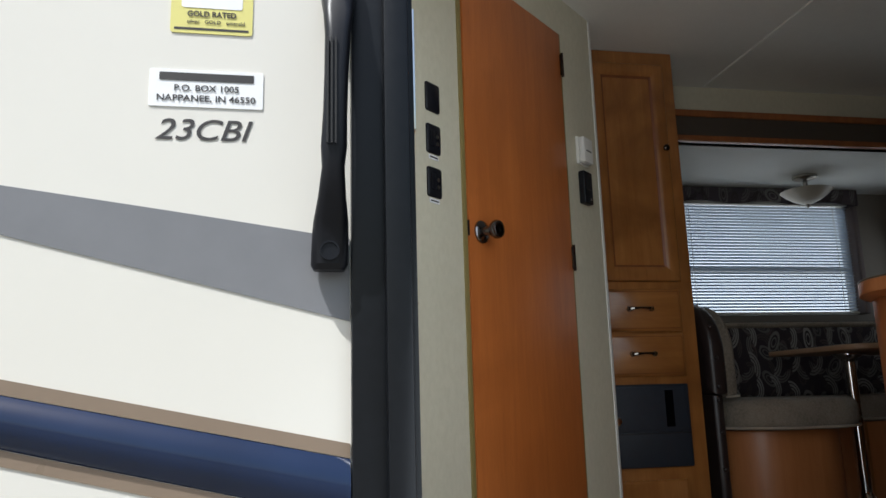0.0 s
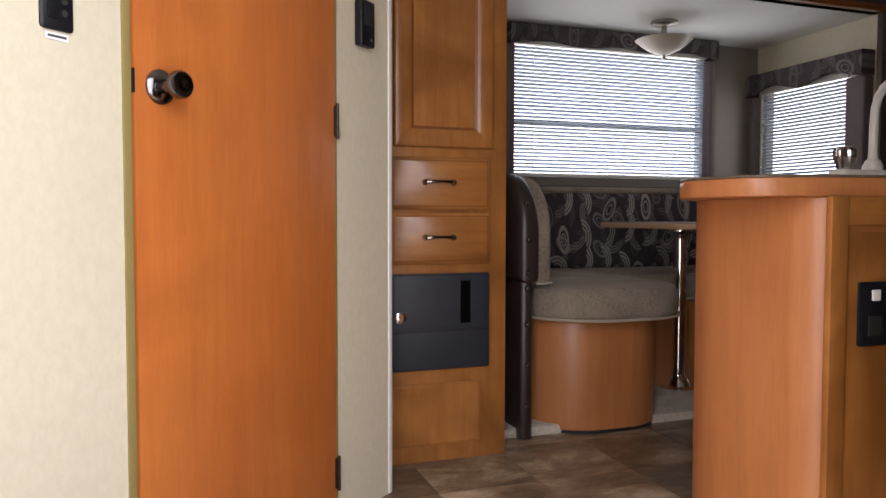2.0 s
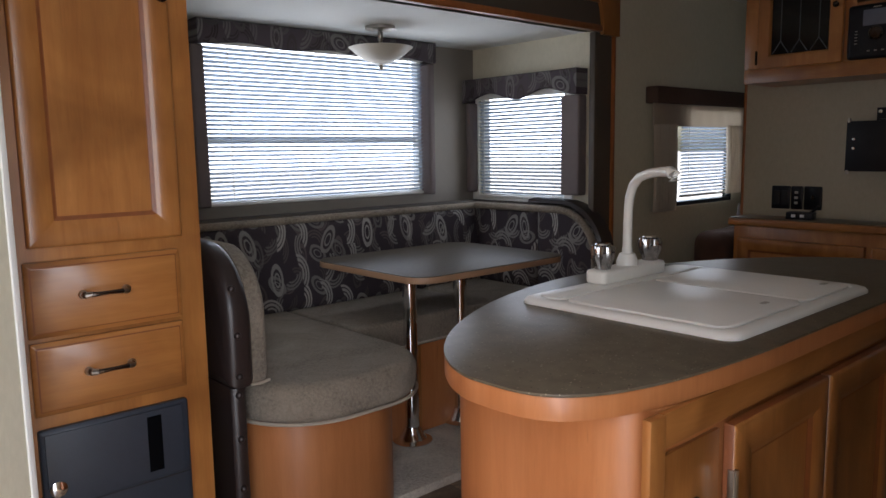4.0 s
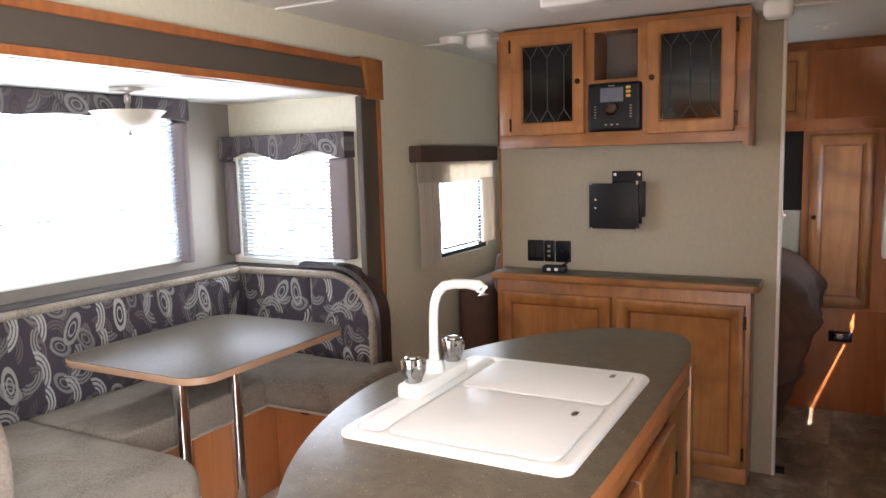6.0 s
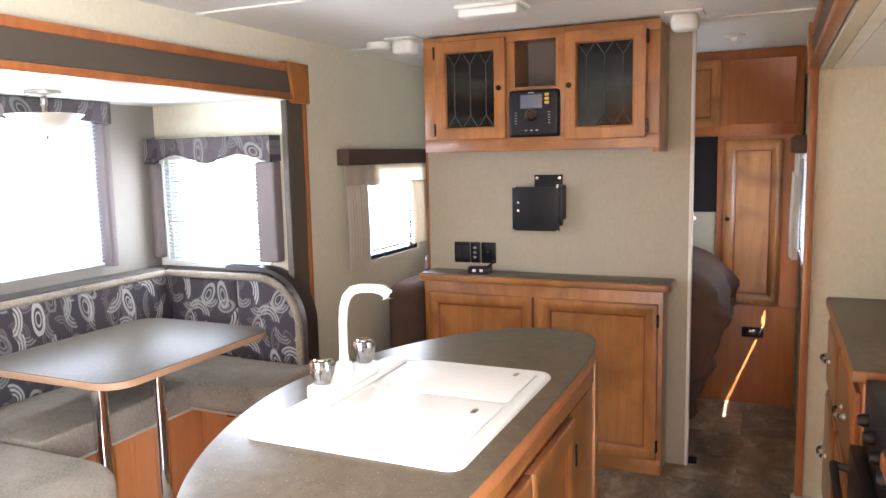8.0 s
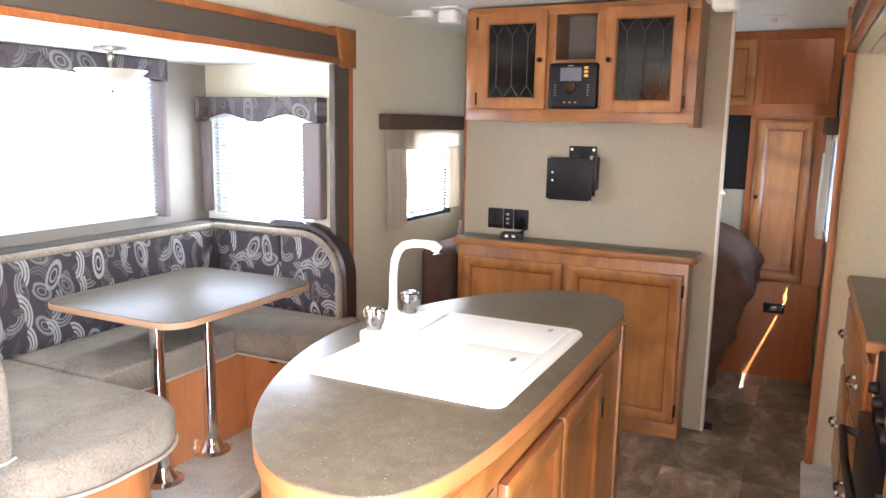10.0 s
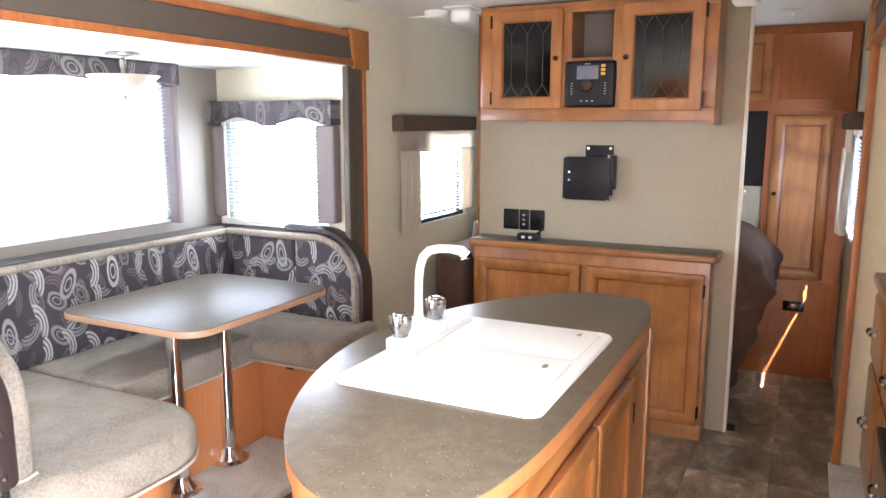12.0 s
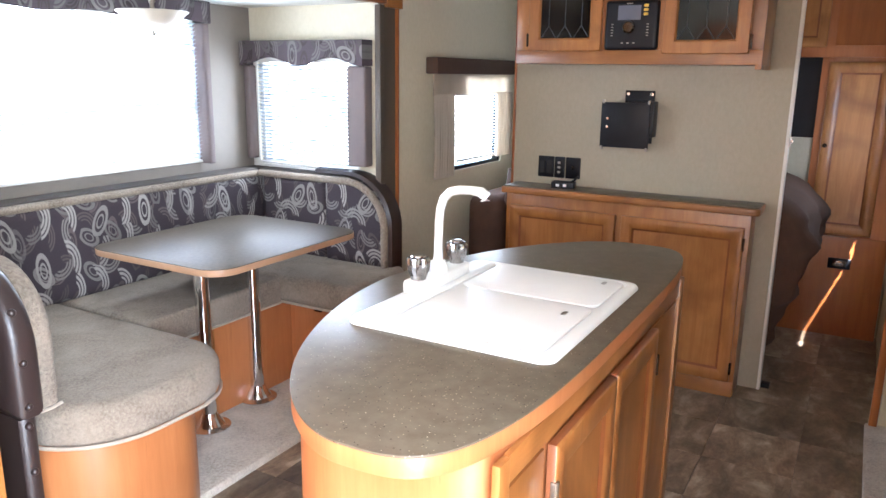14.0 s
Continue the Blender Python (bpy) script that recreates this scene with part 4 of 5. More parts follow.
# ceiling lamp over the table
t = thing("pendant_lamp", "brushed nickel ceiling lamp with an alabaster glass bowl", "ceiling lamp", pose(2.985, 3.937, 0))
part("canopy", revolve(bmesh.new(), [(0.066, SZ - 0.001), (0.066, SZ - 0.014), (0.045, SZ - 0.020), (0.012, SZ - 0.022)], 28), NICKEL, t, "brushed nickel canopy")
part("stem", revolve(bmesh.new(), [(0.009, SZ - 0.10), (0.009, SZ - 0.06), (0.013, SZ - 0.055), (0.013, SZ - 0.03), (0.008, SZ - 0.021)], 14), NICKEL, t)
part("shade", revolve(bmesh.new(), [(0.004, 1.633), (0.036, 1.640), (0.078, 1.660), (0.112, 1.684), (0.134, 1.704), (0.141, 1.709), (0.136, 1.711), (0.108, 1.689), (0.074, 1.666), (0.034, 1.647), (0.004, 1.643)], 40), FROST, t, "alabaster glass bowl")
part("finial", revolve(bmesh.new(), [(0.002, 1.612), (0.008, 1.617), (0.010, 1.626), (0.005, 1.634), (0.006, 1.70)], 14), NICKEL, t)

# ---- kitchen island ----
IX, IY, IA = 2.581, 2.08, 0.847


def island_outline(g=0.0, n=200):
    out = []
    for k in range(n):
        a = 2 * math.pi * k / n
        a = math.atan2(0.45 * math.sin(a), math.cos(a))
        c, s = math.cos(a), math.sin(a)
        e, half = ((3.8 if c < 0 else 4.5), 0.244) if s < 0 else (1.7, 0.475)
        r = (abs(c / (IA - g)) ** e + abs(s / (half - g)) ** e) ** (-1 / e)
        out.append((IX + r * c, IY + r * s))
    return out


t = thing("kitchen_island", "rounded maple kitchen island with panelled doors", "kitchen island", pose(0, 0, 0))


def island_body(n=40):
    """Footprint: straight door side, half-round ends."""
    x0, x1, y0, y1 = 1.862, 3.30, 1.862, 2.40
    return rrect(x1 - x0, y1 - y0, (0.10, 0.10, 0.26, 0.25), 14, (x0 + x1) / 2, (y0 + y1) / 2)


part("body", slab(bmesh.new(), island_body(), 0.0, 0.868, 0.002, 1), W_DOOR, t, "curved maple veneer body")
for x0, x1 in ((1.862, 1.904), (3.18, 3.23)):
    part("stile", a_box(x0, x1, 1.846, 1.862, 0.0, 0.868, bevel=0.004), W_CAB, t)
part("top_rail", a_box(1.905, 3.179, 1.850, 1.862, 0.812, 0.868, bevel=0.003), W_CABX, t)
part("side_panel", a_box(1.905, 2.080, 1.854, 1.862, 0.10, 0.799, bevel=0.002), W_CAB, t)
for k, x0 in enumerate((2.09, 2.482)):
    d = part("door", door_mesh(0.383, 0.705, 0.022, 0.065), W_CAB, t, "maple panelled door", loc=(x0, 1.852, 0.10))
    for z in (0.10, 0.60):
        hinge(d, 0.002 if k == 0 else 0.381, z, -0.010, *((NICKEL, "small worn silver hinge") if k == 0 else ()))
part("side_panel", a_box(2.873, 3.179, 1.854, 1.862, 0.10, 0.799, bevel=0.002), W_CAB, t)
part("kick_board", a_box(1.905, 3.179, 1.856, 1.863, 0.0, 0.095, bevel=0.002), W_CABX, t)
# black outlet beside the doors
t = thing("island_outlet", "black power outlet plate on the island", "power outlet", pose(1.938, 1.854, 0.578))
part("plate", loft(bmesh.new(), panel_rings(0.075, 0.125, [(0, 0), (0, 0.005), (0.004, 0.008)], r=0.004)), BLACK, t)
part("socket", a_box(0.027, 0.048, -0.012, -0.007, 0.088, 0.110, bevel=0.003), WHITE, t, "white indicator")
part("socket", a_box(0.020, 0.055, -0.011, -0.007, 0.02, 0.06, bevel=0.003), RUBBER, t)

t = thing("island_countertop", "olive-brown speckled laminate top with maple edge", "countertop", pose(0, 0, 0))
part("edge_band", slab(bmesh.new(), island_outline(0.002), 0.868, 0.905, 0.003, 2), W_DOOR, t, "maple edge band")
part("laminate", slab(bmesh.new(), island_outline(0.001), 0.9045, 0.910, 0.002, 2), COUNTER, t)

# double sink under covers, with tap
SKX0, SKX1, SKY0, SKY1 = 2.203, 2.880, 1.895, 2.416
t = thing("kitchen_sink", "white acrylic drop-in sink with two flush covers", "sink", pose(0, 0, 0))
cx, cy, w, h = (SKX0 + SKX1) / 2, (SKY0 + SKY1) / 2, SKX1 - SKX0, SKY1 - SKY0
part("rim", loft(bmesh.new(), [[(x, y, z) for x, y in rrect(w - 2 * g, h - 2 * g, 0.035, 8, cx, cy)] for g, z in ((0, 0.9105), (0, 0.916), (0.004, 0.922), (0.012, 0.925), (0.026, 0.925), (0.030, 0.920))]), SINK_WHITE, t)
for x0, x1 in ((SKX0 + 0.034, 2.580), (2.588, SKX1 - 0.034)):
    y0, y1 = SKY0 + 0.034, SKY1 - 0.105
    c = part("cover", slab(bmesh.new(), rrect(x1 - x0, y1 - y0, 0.03, 6, (x0 + x1) / 2, (y0 + y1) / 2), 0.9205, 0.9275, 0.003, 3), SINK_WHITE, t, "white flush sink cover")
    part("finger_hole", loft(bmesh.new(), [[(x, y, z) for x, y in rrect(0.030, 0.013, 0.006, 5, (x0 + x1) / 2 + 0.09, y0 + 0.05)] for z in (0.9276, 0.9280)]), NICKEL, c, "grey finger hole")
part("deck", slab(bmesh.new(), rrect(w - 0.07, 0.065, 0.02, 5, cx, SKY1 - 0.062), 0.9205, 0.9268, 0.003, 2), SINK_WHITE, t)

t = thing("kitchen_tap", "white gooseneck tap with clear acrylic handles", "tap", pose(2.570, 2.372, 0.927))
part("base", slab(bmesh.new(), rrect(0.275, 0.062, 0.014, 5), 0.0, 0.034, 0.008, 4), WHITE, t)
pts = [(0, 0, 0.03), (0, 0, 0.075), (0, -0.001, 0.15), (0, -0.005, 0.185), (0, -0.016, 0.212), (0, -0.036, 0.231), (0, -0.064, 0.240), (0, -0.098, 0.245), (0, -0.128, 0.246), (0, -0.137, 0.240), (0, -0.139, 0.228)]
part("spout", tube(bmesh.new(), [(y * 0.62, y * 1.30, z * 1.12) for x, y, z in pts], [0.018, 0.0118, 0.0115, 0.0115, 0.0115, 0.0115, 0.0115, 0.011, 0.013, 0.0145, 0.0135], 16), WHITE, t, "white gooseneck spout")
part("collar", revolve(bmesh.new(), [(0.027, 0.033), (0.027, 0.045), (0.020, 0.062), (0.016, 0.064)], 20), WHITE, t)
for x in (-0.104, 0.104):
    bm = bmesh.new()
    rings = []
    for r, z in ((0.019, 0.035), (0.021, 0.045), (0.028, 0.062), (0.030, 0.085), (0.027, 0.093), (0.006, 0.095)):
        rings.append([((r * (1 + 0.07 * math.cos(10 * a))) * math.cos(a), (r * (1 + 0.07 * math.cos(10 * a))) * math.sin(a), z) for a in np.linspace(0, 2 * math.pi, 40, endpoint=False)])
    part("handle", loft(bm, rings), ACRYLIC, t, "fluted clear acrylic handle", loc=(x, 0, 0))
    part("handle_core", revolve(bmesh.new(), [(0.014, 0.034), (0.014, 0.05), (0.009, 0.055), (0.008, 0.088), (0.020, 0.0955), (0.018, 0.099), (0.002, 0.100)], 16), CHROME, t, "chrome core and cap", loc=(x, 0, 0))


# ---- angled bathroom wall: door, switches, thermostat ----
t = thing("bathroom_door", "closed orange maple veneer bathroom door", "door", DIAG @ pose(-0.724, 0, 0), kind="structure")
slab_ob = part("door_leaf", a_box(0, 0.618, -0.008, 0.028, 0.025, 1.925, bevel=0.003), W_BATH, t, "smooth maple veneer leaf")
for x0, x1 in ((-0.022, -0.004), (0.6205, 0.630)):
    part("jamb_edge", a_box(x0, x1, -0.005, 0.038, 0.0, 1.93, bevel=0.002), plain("olive_brass_edge", (0.26, 0.20, 0.07), 0.45), t, "olive edge trim")
for z in (0.145, 1.075, 1.80):
    bm = a_box(0.612, 0.624, -0.014, -0.006, z - 0.04, z + 0.04, bevel=0.002)
    tube(bm, [(0.620, -0.014, z - 0.046), (0.620, -0.014, z + 0.046)], 0.005, 8)
    part("hinge", bm, BRONZE, t, "dark bronze hinge")
bm = revolve(bmesh.new(), [(0.034, 0.0), (0.034, 0.005), (0.030, 0.010), (0.014, 0.014), (0.012, 0.034), (0.020, 0.040), (0.027, 0.050), (0.0275, 0.060), (0.024, 0.066), (0.008, 0.068), (0.0, 0.066)], 32)
bm.transform(Matrix.Translation((0.058, -0.008, 1.078)) @ Matrix.Rotation(radians(90), 4, "X"))
part("door_knob", bm, GUNMETAL, slab_ob, "polished black nickel door knob")
part("latch_plate", a_box(-0.004, 0.0, -0.009, 0.02, 1.06, 1.105), BLACK, slab_ob)

ob = structure("trim_batten", a_box(-1.100, -1.054, -0.006, -0.001, 0.0, CEIL_Z - 0.01, bevel=0.002), WALL_LIGHT, "pale vertical seam batten", "trim")
ob.matrix_basis = DIAG
for k, z in enumerate((1.388, 1.266, 1.142)):
    t = thing("wall_switch", "black rocker switch plate with a white label" if k else "black blank switch plate", "switch", DIAG @ pose(-0.905, -0.001, z), group="switch plates by the entry")
    plate = part("plate", loft(bmesh.new(), panel_rings(0.060, 0.084, [(0, 0), (0, 0.004), (0.003, 0.007)], r=0.006)), BLACK, t)
    if k:
        part("rocker", a_box(0.010, 0.030, -0.011, -0.006, 0.018, 0.066, bevel=0.003), BLACK, t)
        for dz in (0.030, 0.050):
            part("indicator", loft(bmesh.new(), [[(0.042 + 0.005 * math.cos(a), -y, dz + 0.006 * math.sin(a)) for a in np.linspace(0, 2 * math.pi, 10, endpoint=False)] for y in (0.0068, 0.0085)]), NICKEL, t)
        lab = part("label_strip", a_box(0.010, 0.052, -0.0015, 0, -0.016, -0.004), STICKER, t, "small white label")
        part("text_bar", a_box(0.014, 0.048, -0.0022, -0.0014, -0.012, -0.008), INK, lab)

t = thing("thermostat", "white wall thermostat with raised cover", "thermostat", DIAG @ pose(-0.012, -0.001, 1.446))
part("base", a_box(-0.004, 0.076, -0.012, 0, -0.002, 0.104, bevel=0.004), WHITE, t)
part("cover", a_box(0.0, 0.072, -0.034, -0.012, 0.002, 0.100, bevel=0.007, seg=3), WHITE, t)
part("slot", a_box(0.016, 0.055, -0.0352, -0.0338, 0.044, 0.049), INK, t)
t = thing("gas_detector", "black gas detector with a small red light", "gas detector", DIAG @ pose(-0.010, -0.001, 1.292))
part("case", a_box(0, 0.064, -0.026, 0, 0, 0.124, bevel=0.006, seg=3), BLACK, t)
part("grille", a_box(0.012, 0.054, -0.0275, -0.0255, 0.055, 0.105, bevel=0.001), RUBBER, t)
part("led", a_box(0.040, 0.048, -0.028, -0.0255, 0.014, 0.022, bevel=0.002), NICKEL, t)

# ---- cabinet with drawer just inside the entry ----
t = thing("entry_cabinet", "tall maple cabinet with a drawer inside the entry", "cabinet", pose(0.277, 1.205, 0, 0, 0, 90))
part("body", a_box(0, 0.762, 0.0, 0.5, 0.0, CEIL_Z - 0.004, bevel=0.002), W_CAB, t)
part("door", door_mesh(0.69, 1.00, 0.022, 0.065), W_CAB, t, "", loc=(0.050, -0.001, 1.020))
d = part("drawer", drawer_mesh(0.69, 0.178, 0.022), W_CAB, t, "", loc=(0.050, -0.001, 0.780))
pull(d, 0.420, 0.070, -0.022)
part("door", door_mesh(0.69, 0.67, 0.022, 0.065), W_CAB, t, "", loc=(0.050, -0.001, 0.080))

# ---- pantry with the furnace panel ----
PY = 3.117
t = thing("pantry_cabinet", "tall maple pantry with two drawers and a furnace panel", "cabinet", pose(0, PY, 0))
part("body", a_box(1.290, 1.762, 0.0, 0.328, 0.0, CEIL_Z - 0.004, bevel=0.003), W_CAB, t)
d = part("door", door_mesh(0.348, 0.965, 0.020, 0.058), W_CAB, t, "tall maple panelled door", loc=(1.358, -0.001, 1.057))
knob(d, 0.325, 0.575, -0.020)
for z, h in ((0.851, 0.173), (0.669, 0.171)):
    d = part("drawer", drawer_mesh(0.352, h, 0.016), W_CABX, t, "maple drawer front", loc=(1.346, -0.001, z))
    pull(d, 0.167, h * 0.52, -0.016)
f = part("furnace_panel", loft(bmesh.new(), panel_rings(0.348, 0.322, [(0, 0), (0, 0.012), (0.005, 0.017)], r=0.006)), BLUEBLACK, t, "dark slate furnace access panel", loc=(1.347, -0.001, 0.315))
part("seam", a_box(0.006, 0.344, -0.0178, -0.0165, 0.128, 0.132), RUBBER, f)
part("lid", a_box(0.010, 0.330, -0.0205, -0.0165, 0.136, 0.312, bevel=0.003), BLUEBLACK, f)
part("louvre", a_box(0.240, 0.276, -0.0215, -0.019, 0.155, 0.298, bevel=0.001), VOID, f, "dark slot")
bm = revolve(bmesh.new(), [(0.019, 0), (0.019, 0.004), (0.013, 0.007), (0.0, 0.008)], 24)
bm.transform(Matrix.Translation((0.030, -0.0205, 0.180)) @ Matrix.Rotation(radians(90), 4, "X"))
part("lock", bm, CHROME, f, "round chrome lock")
part("lower_panel", loft(bmesh.new(), panel_rings(0.312, 0.208, [(0, 0.0), (0, 0.004), (0.006, 0.006), (0.012, 0.003)])), W_CAB, t, "", loc=(1.354, -0.001, 0.058))

# ---- media wall: lower cabinet, counter, upper cabinet ----
t = thing("media_cabinet", "low maple media cabinet with two panelled doors", "cabinet", pose(TV_X - 0.001, 3.010, 0, 0, 0, -90))
part("body", a_box(0, 1.207, -0.165, 0, 0.0, 0.880, bevel=0.003), W_CAB, t)
part("toe_rail", a_box(0.004, 1.203, -0.172, -0.165, 0.0, 0.075, bevel=0.002), W_CABX, t)
for x0 in (0.025, 0.620):
    d = part("door", door_mesh(0.566, 0.745, 0.018, 0.055), W_CAB, t, "maple panelled door", loc=(x0, -0.166, 0.076))
    if x0 > 0.5:
        for z in (0.07, 0.67):
            hinge(d, 0.566, z, -0.006)
t = thing("media_countertop", "olive-brown laminate counter with a maple edge", "countertop", pose(TV_X - 0.001, 3.03, 0, 0, 0, -90))
part("edge_band", slab(bmesh.new(), rrect(1.264, 0.190, (0.004, 0.03, 0.004, 0.004), 5, 0.632, -0.096), 0.881, 0.914, 0.006, 3), W_CABX, t, "maple edge band")
part("laminate", slab(bmesh.new(), rrect(1.254, 0.178, (0.004, 0.03, 0.004, 0.004), 5, 0.632, -0.091), 0.9125, 0.9185, 0.002, 2), COUNTER, t)

t = thing("upper_cabinet", "maple wall cabinet with two leaded smoked-glass doors", "cabinet", pose(TV_X - 0.001, 2.925, 1.535, 0, 0, -90))
W, HH, DEP = 1.11, CEIL_Z - 1.535 - 0.012, 0.280
part("side", a_box(0, 0.018, -DEP, 0, 0, HH, bevel=0.002), W_CAB, t)
part("side", a_box(W - 0.018, W, -DEP, 0, 0, HH, bevel=0.002), W_CAB, t)
part("bottom", a_box(0.0185, W - 0.0185, -DEP, 0, 0.0, 0.018), W_CABX, t)
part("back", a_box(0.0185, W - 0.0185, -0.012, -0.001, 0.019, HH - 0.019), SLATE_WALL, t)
part("top", a_box(0.0185, W - 0.0185, -DEP, 0, HH - 0.018, HH), W_CABX, t)
for x in (0.425, 0.675):
    part("divider", a_box(x, x + 0.016, -DEP + 0.001, -0.013, 0.0185, HH - 0.0185), W_CAB, t)
# face frame
NX0, NX1 = 0.462, 0.655
part("face_rail", a_box(0.0, W, -DEP - 0.014, -DEP - 0.0005, 0.0, 0.062, bevel=0.002), W_CABX, t)
part("face_rail", a_box(0.0, W, -DEP - 0.014, -DEP - 0.0005, HH - 0.045, HH, bevel=0.002), W_CABX, t)
for x0, x1 in ((0.0, 0.075), (0.41, NX0), (NX1, 0.70), (W - 0.06, W)):
    part("face_stile", a_box(x0, x1, -DEP - 0.0135, -DEP - 0.0005, 0.0625, HH - 0.0455, bevel=0.002), W_CAB, t)
part("face_rail", a_box(NX0, NX1, -DEP - 0.0135, -DEP - 0.0005, 0.262, 0.290, bevel=0.002), W_CABX, t)
part("side_lip", a_box(W - 0.025, W, -DEP - 0.016, 0, -0.018, 0.0), W_CAB, t)


def glass_door(parent, x0, w, z0, h, knob_x):
    """A framed door round smoked glass, with lead lines forming long pointed panes."""
    r = 0.058
    o = rrect(w, h, 0.003, 2, w / 2, h / 2)
    i = rrect(w - 2 * r, h - 2 * r, 0.002, 2, w / 2, h / 2)
    i2 = rrect(w - 2 * r + 0.016, h - 2 * r + 0.016, 0.002, 2, w / 2, h / 2)
    rings = [[(x, 0, z) for x, z in i], [(x, 0, z) for x, z in o], [(x, -0.016, z) for x, z in o], [(x * 0.98 + w * 0.01, -0.020, z * 0.985 + h * 0.0075) for x, z in o], [(x, -0.020, z) for x, z in i2], [(x, -0.011, z) for x, z in i], [(x, 0, z) for x, z in i]]
    d = part("door", loft(bmesh.new(), rings, False, False), W_CAB, parent, "maple door frame", loc=(x0, -DEP - 0.0145, z0))
    part("glass", a_box(r - 0.004, w - r + 0.004, -0.007, -0.003, r - 0.004, h - r + 0.004), SMOKED, d, "smoked glass pane", smooth=False)
    gw, gh = w - 2 * r, h - 2 * r
    for k in range(3):
        x = r + gw * (k + 0.5) / 3 + 0.0
        lines = [[(x, r + 0.055), (x, r + gh - 0.055)]]
        for s in (-1, 1):
            lines.append([(x, r + 0.055), (x + s * gw / 7, r + 0.004)])
            lines.append([(x, r + gh - 0.055), (x + s * gw / 7, r + gh - 0.004)])
        for ln in lines:
            part("lead_line", tube(bmesh.new(), [(px, -0.008, pz) for px, pz in ln], 0.0024, 5), LEAD, d, "dark lead line")
    knob(d, knob_x, h * 0.50, -0.020, 0.012)
    for z in (0.05, h - 0.05):
        hinge(d, w + 0.004 if knob_x < w / 2 else -0.004, z, -0.006)
    return d


glass_door(t, 0.066, 0.355, 0.058, 0.462, 0.330)
glass_door(t, 0.698, 0.358, 0.045, 0.475, 0.026)

t = thing("media_radio", "black wall radio with a grey display and dial", "radio", pose(TV_X - 0.001 - DEP - 0.0145, 2.925 - 0.438, 1.597, 0, 0, -90))
part("body", loft(bmesh.new(), panel_rings(0.238, 0.212, [(0, 0), (0, 0.012), (0.006, 0.020), (0.016, 0.022)], r=0.012)), BLACK, t)
part("display", a_box(0.058, 0.160, -0.0235, -0.0215, 0.128, 0.190, bevel=0.001), SCREEN, t, "grey display")
bm = revolve(bmesh.new(), [(0.028, 0), (0.028, 0.006), (0.022, 0.010), (0.021, 0.008), (0.0, 0.008)], 28)
bm.transform(Matrix.Translation((0.108, -0.0215, 0.098)) @ Matrix.Rotation(radians(90), 4, "X"))
part("dial", bm, GUNMETAL, t, "round chrome-rimmed dial")
for k in range(3):
    part("button", a_box(0.172, 0.192, -0.0245, -0.0215, 0.146 + 0.018 * k, 0.158 + 0.018 * k, bevel=0.003), GOLD_INK, t, "amber button")
for k in range(5):
    part("button", a_box(0.030, 0.040, -0.0235, -0.0215, 0.060 + 0.012 * k, 0.063 + 0.012 * k), NICKEL, t)
    part("button", a_box(0.188, 0.198, -0.0235, -0.0215, 0.060 + 0.012 * k, 0.063 + 0.012 * k), NICKEL, t)
for k in range(3):
    part("button", a_box(0.078 + 0.026 * k, 0.088 + 0.026 * k, -0.0235, -0.0215, 0.027, 0.032), NICKEL, t)
part("rating_mark", a_box(0.094, 0.122, -0.0235, -0.0215, 0.196, 0.200), NICKEL, t)

t = thing("tv_mount", "black steel swing-arm television mount", "television mount", pose(TV_X - 0.001, 2.55, 1.14, 0, 0, -90))
part("wall_plate", a_box(0.090, 0.235, -0.006, 0, 0.02, 0.275, bevel=0.002), BLACK, t)
part("arm", a_box(0.12, 0.255, -0.075, -0.006, 0.055, 0.225, bevel=0.006), BLACK, t)
pl = part("screen_plate", a_box(0.0, 0.238, -0.090, -0.077, 0.0, 0.218, bevel=0.002), BLACK, t, "black square screen plate")
for x in (0.004, 0.226):
    for z in (-0.012, 0.212):
        part("tab", a_box(x, x + 0.010, -0.092, -0.080, z, z + 0.018, bevel=0.001), NICKEL, t)
for z in (0.10, 0.14):
    bm = revolve(bmesh.new(), [(0.006, 0), (0.006, 0.004), (0.0, 0.005)], 12)
    bm.transform(Matrix.Translation((0.032, -0.090, z)) @ Matrix.Rotation(radians(90), 4, "X"))
    part("bolt", bm, CHROME, pl, "bright bolt head")
for x in (0.105, 0.22):
    bm = revolve(bmesh.new(), [(0.008, 0), (0.008, 0.004), (0.0, 0.005)], 12)
    bm.transform(Matrix.Translation((x, -0.006, 0.258)) @ Matrix.Rotation(radians(90), 4, "X"))
    part("bolt", bm, CHROME, t, "bright bolt head")

for k, (y, w, label) in enumerate(((2.905, 0.088, "black double power outlet plate"), (2.813, 0.055, "black cable jack plate"), (2.752, 0.080, "black coaxial socket plate"))):
    t = thing("wall_outlet", label, "outlet plate", pose(TV_X - 0.001, y, 0.955, 0, 0, -90), group="outlets above the media counter")
    part("plate", loft(bmesh.new(), panel_rings(w, 0.110, [(0, 0), (0, 0.004), (0.003, 0.007)], r=0.005)), BLACK, t)
    if k == 0:
        for x in (0.010, 0.048):
            part("socket", a_box(x, x + 0.030, -0.0095, -0.0065, 0.022, 0.088, bevel=0.003), RUBBER, t)
    elif k == 1:
        for z in (0.030, 0.055, 0.080):
            part("jack", a_box(0.018, 0.034, -0.011, -0.0065, z - 0.006, z + 0.006, bevel=0.002), NICKEL, t)
    else:
        bm = revolve(bmesh.new(), [(0.010, 0), (0.010, 0.006), (0.004, 0.012), (0.0, 0.012)], 14)
        bm.transform(Matrix.Translation((0.040, -0.0068, 0.058)) @ Matrix.Rotation(radians(90), 4, "X"))
        part("jack", bm, GUNMETAL, t)

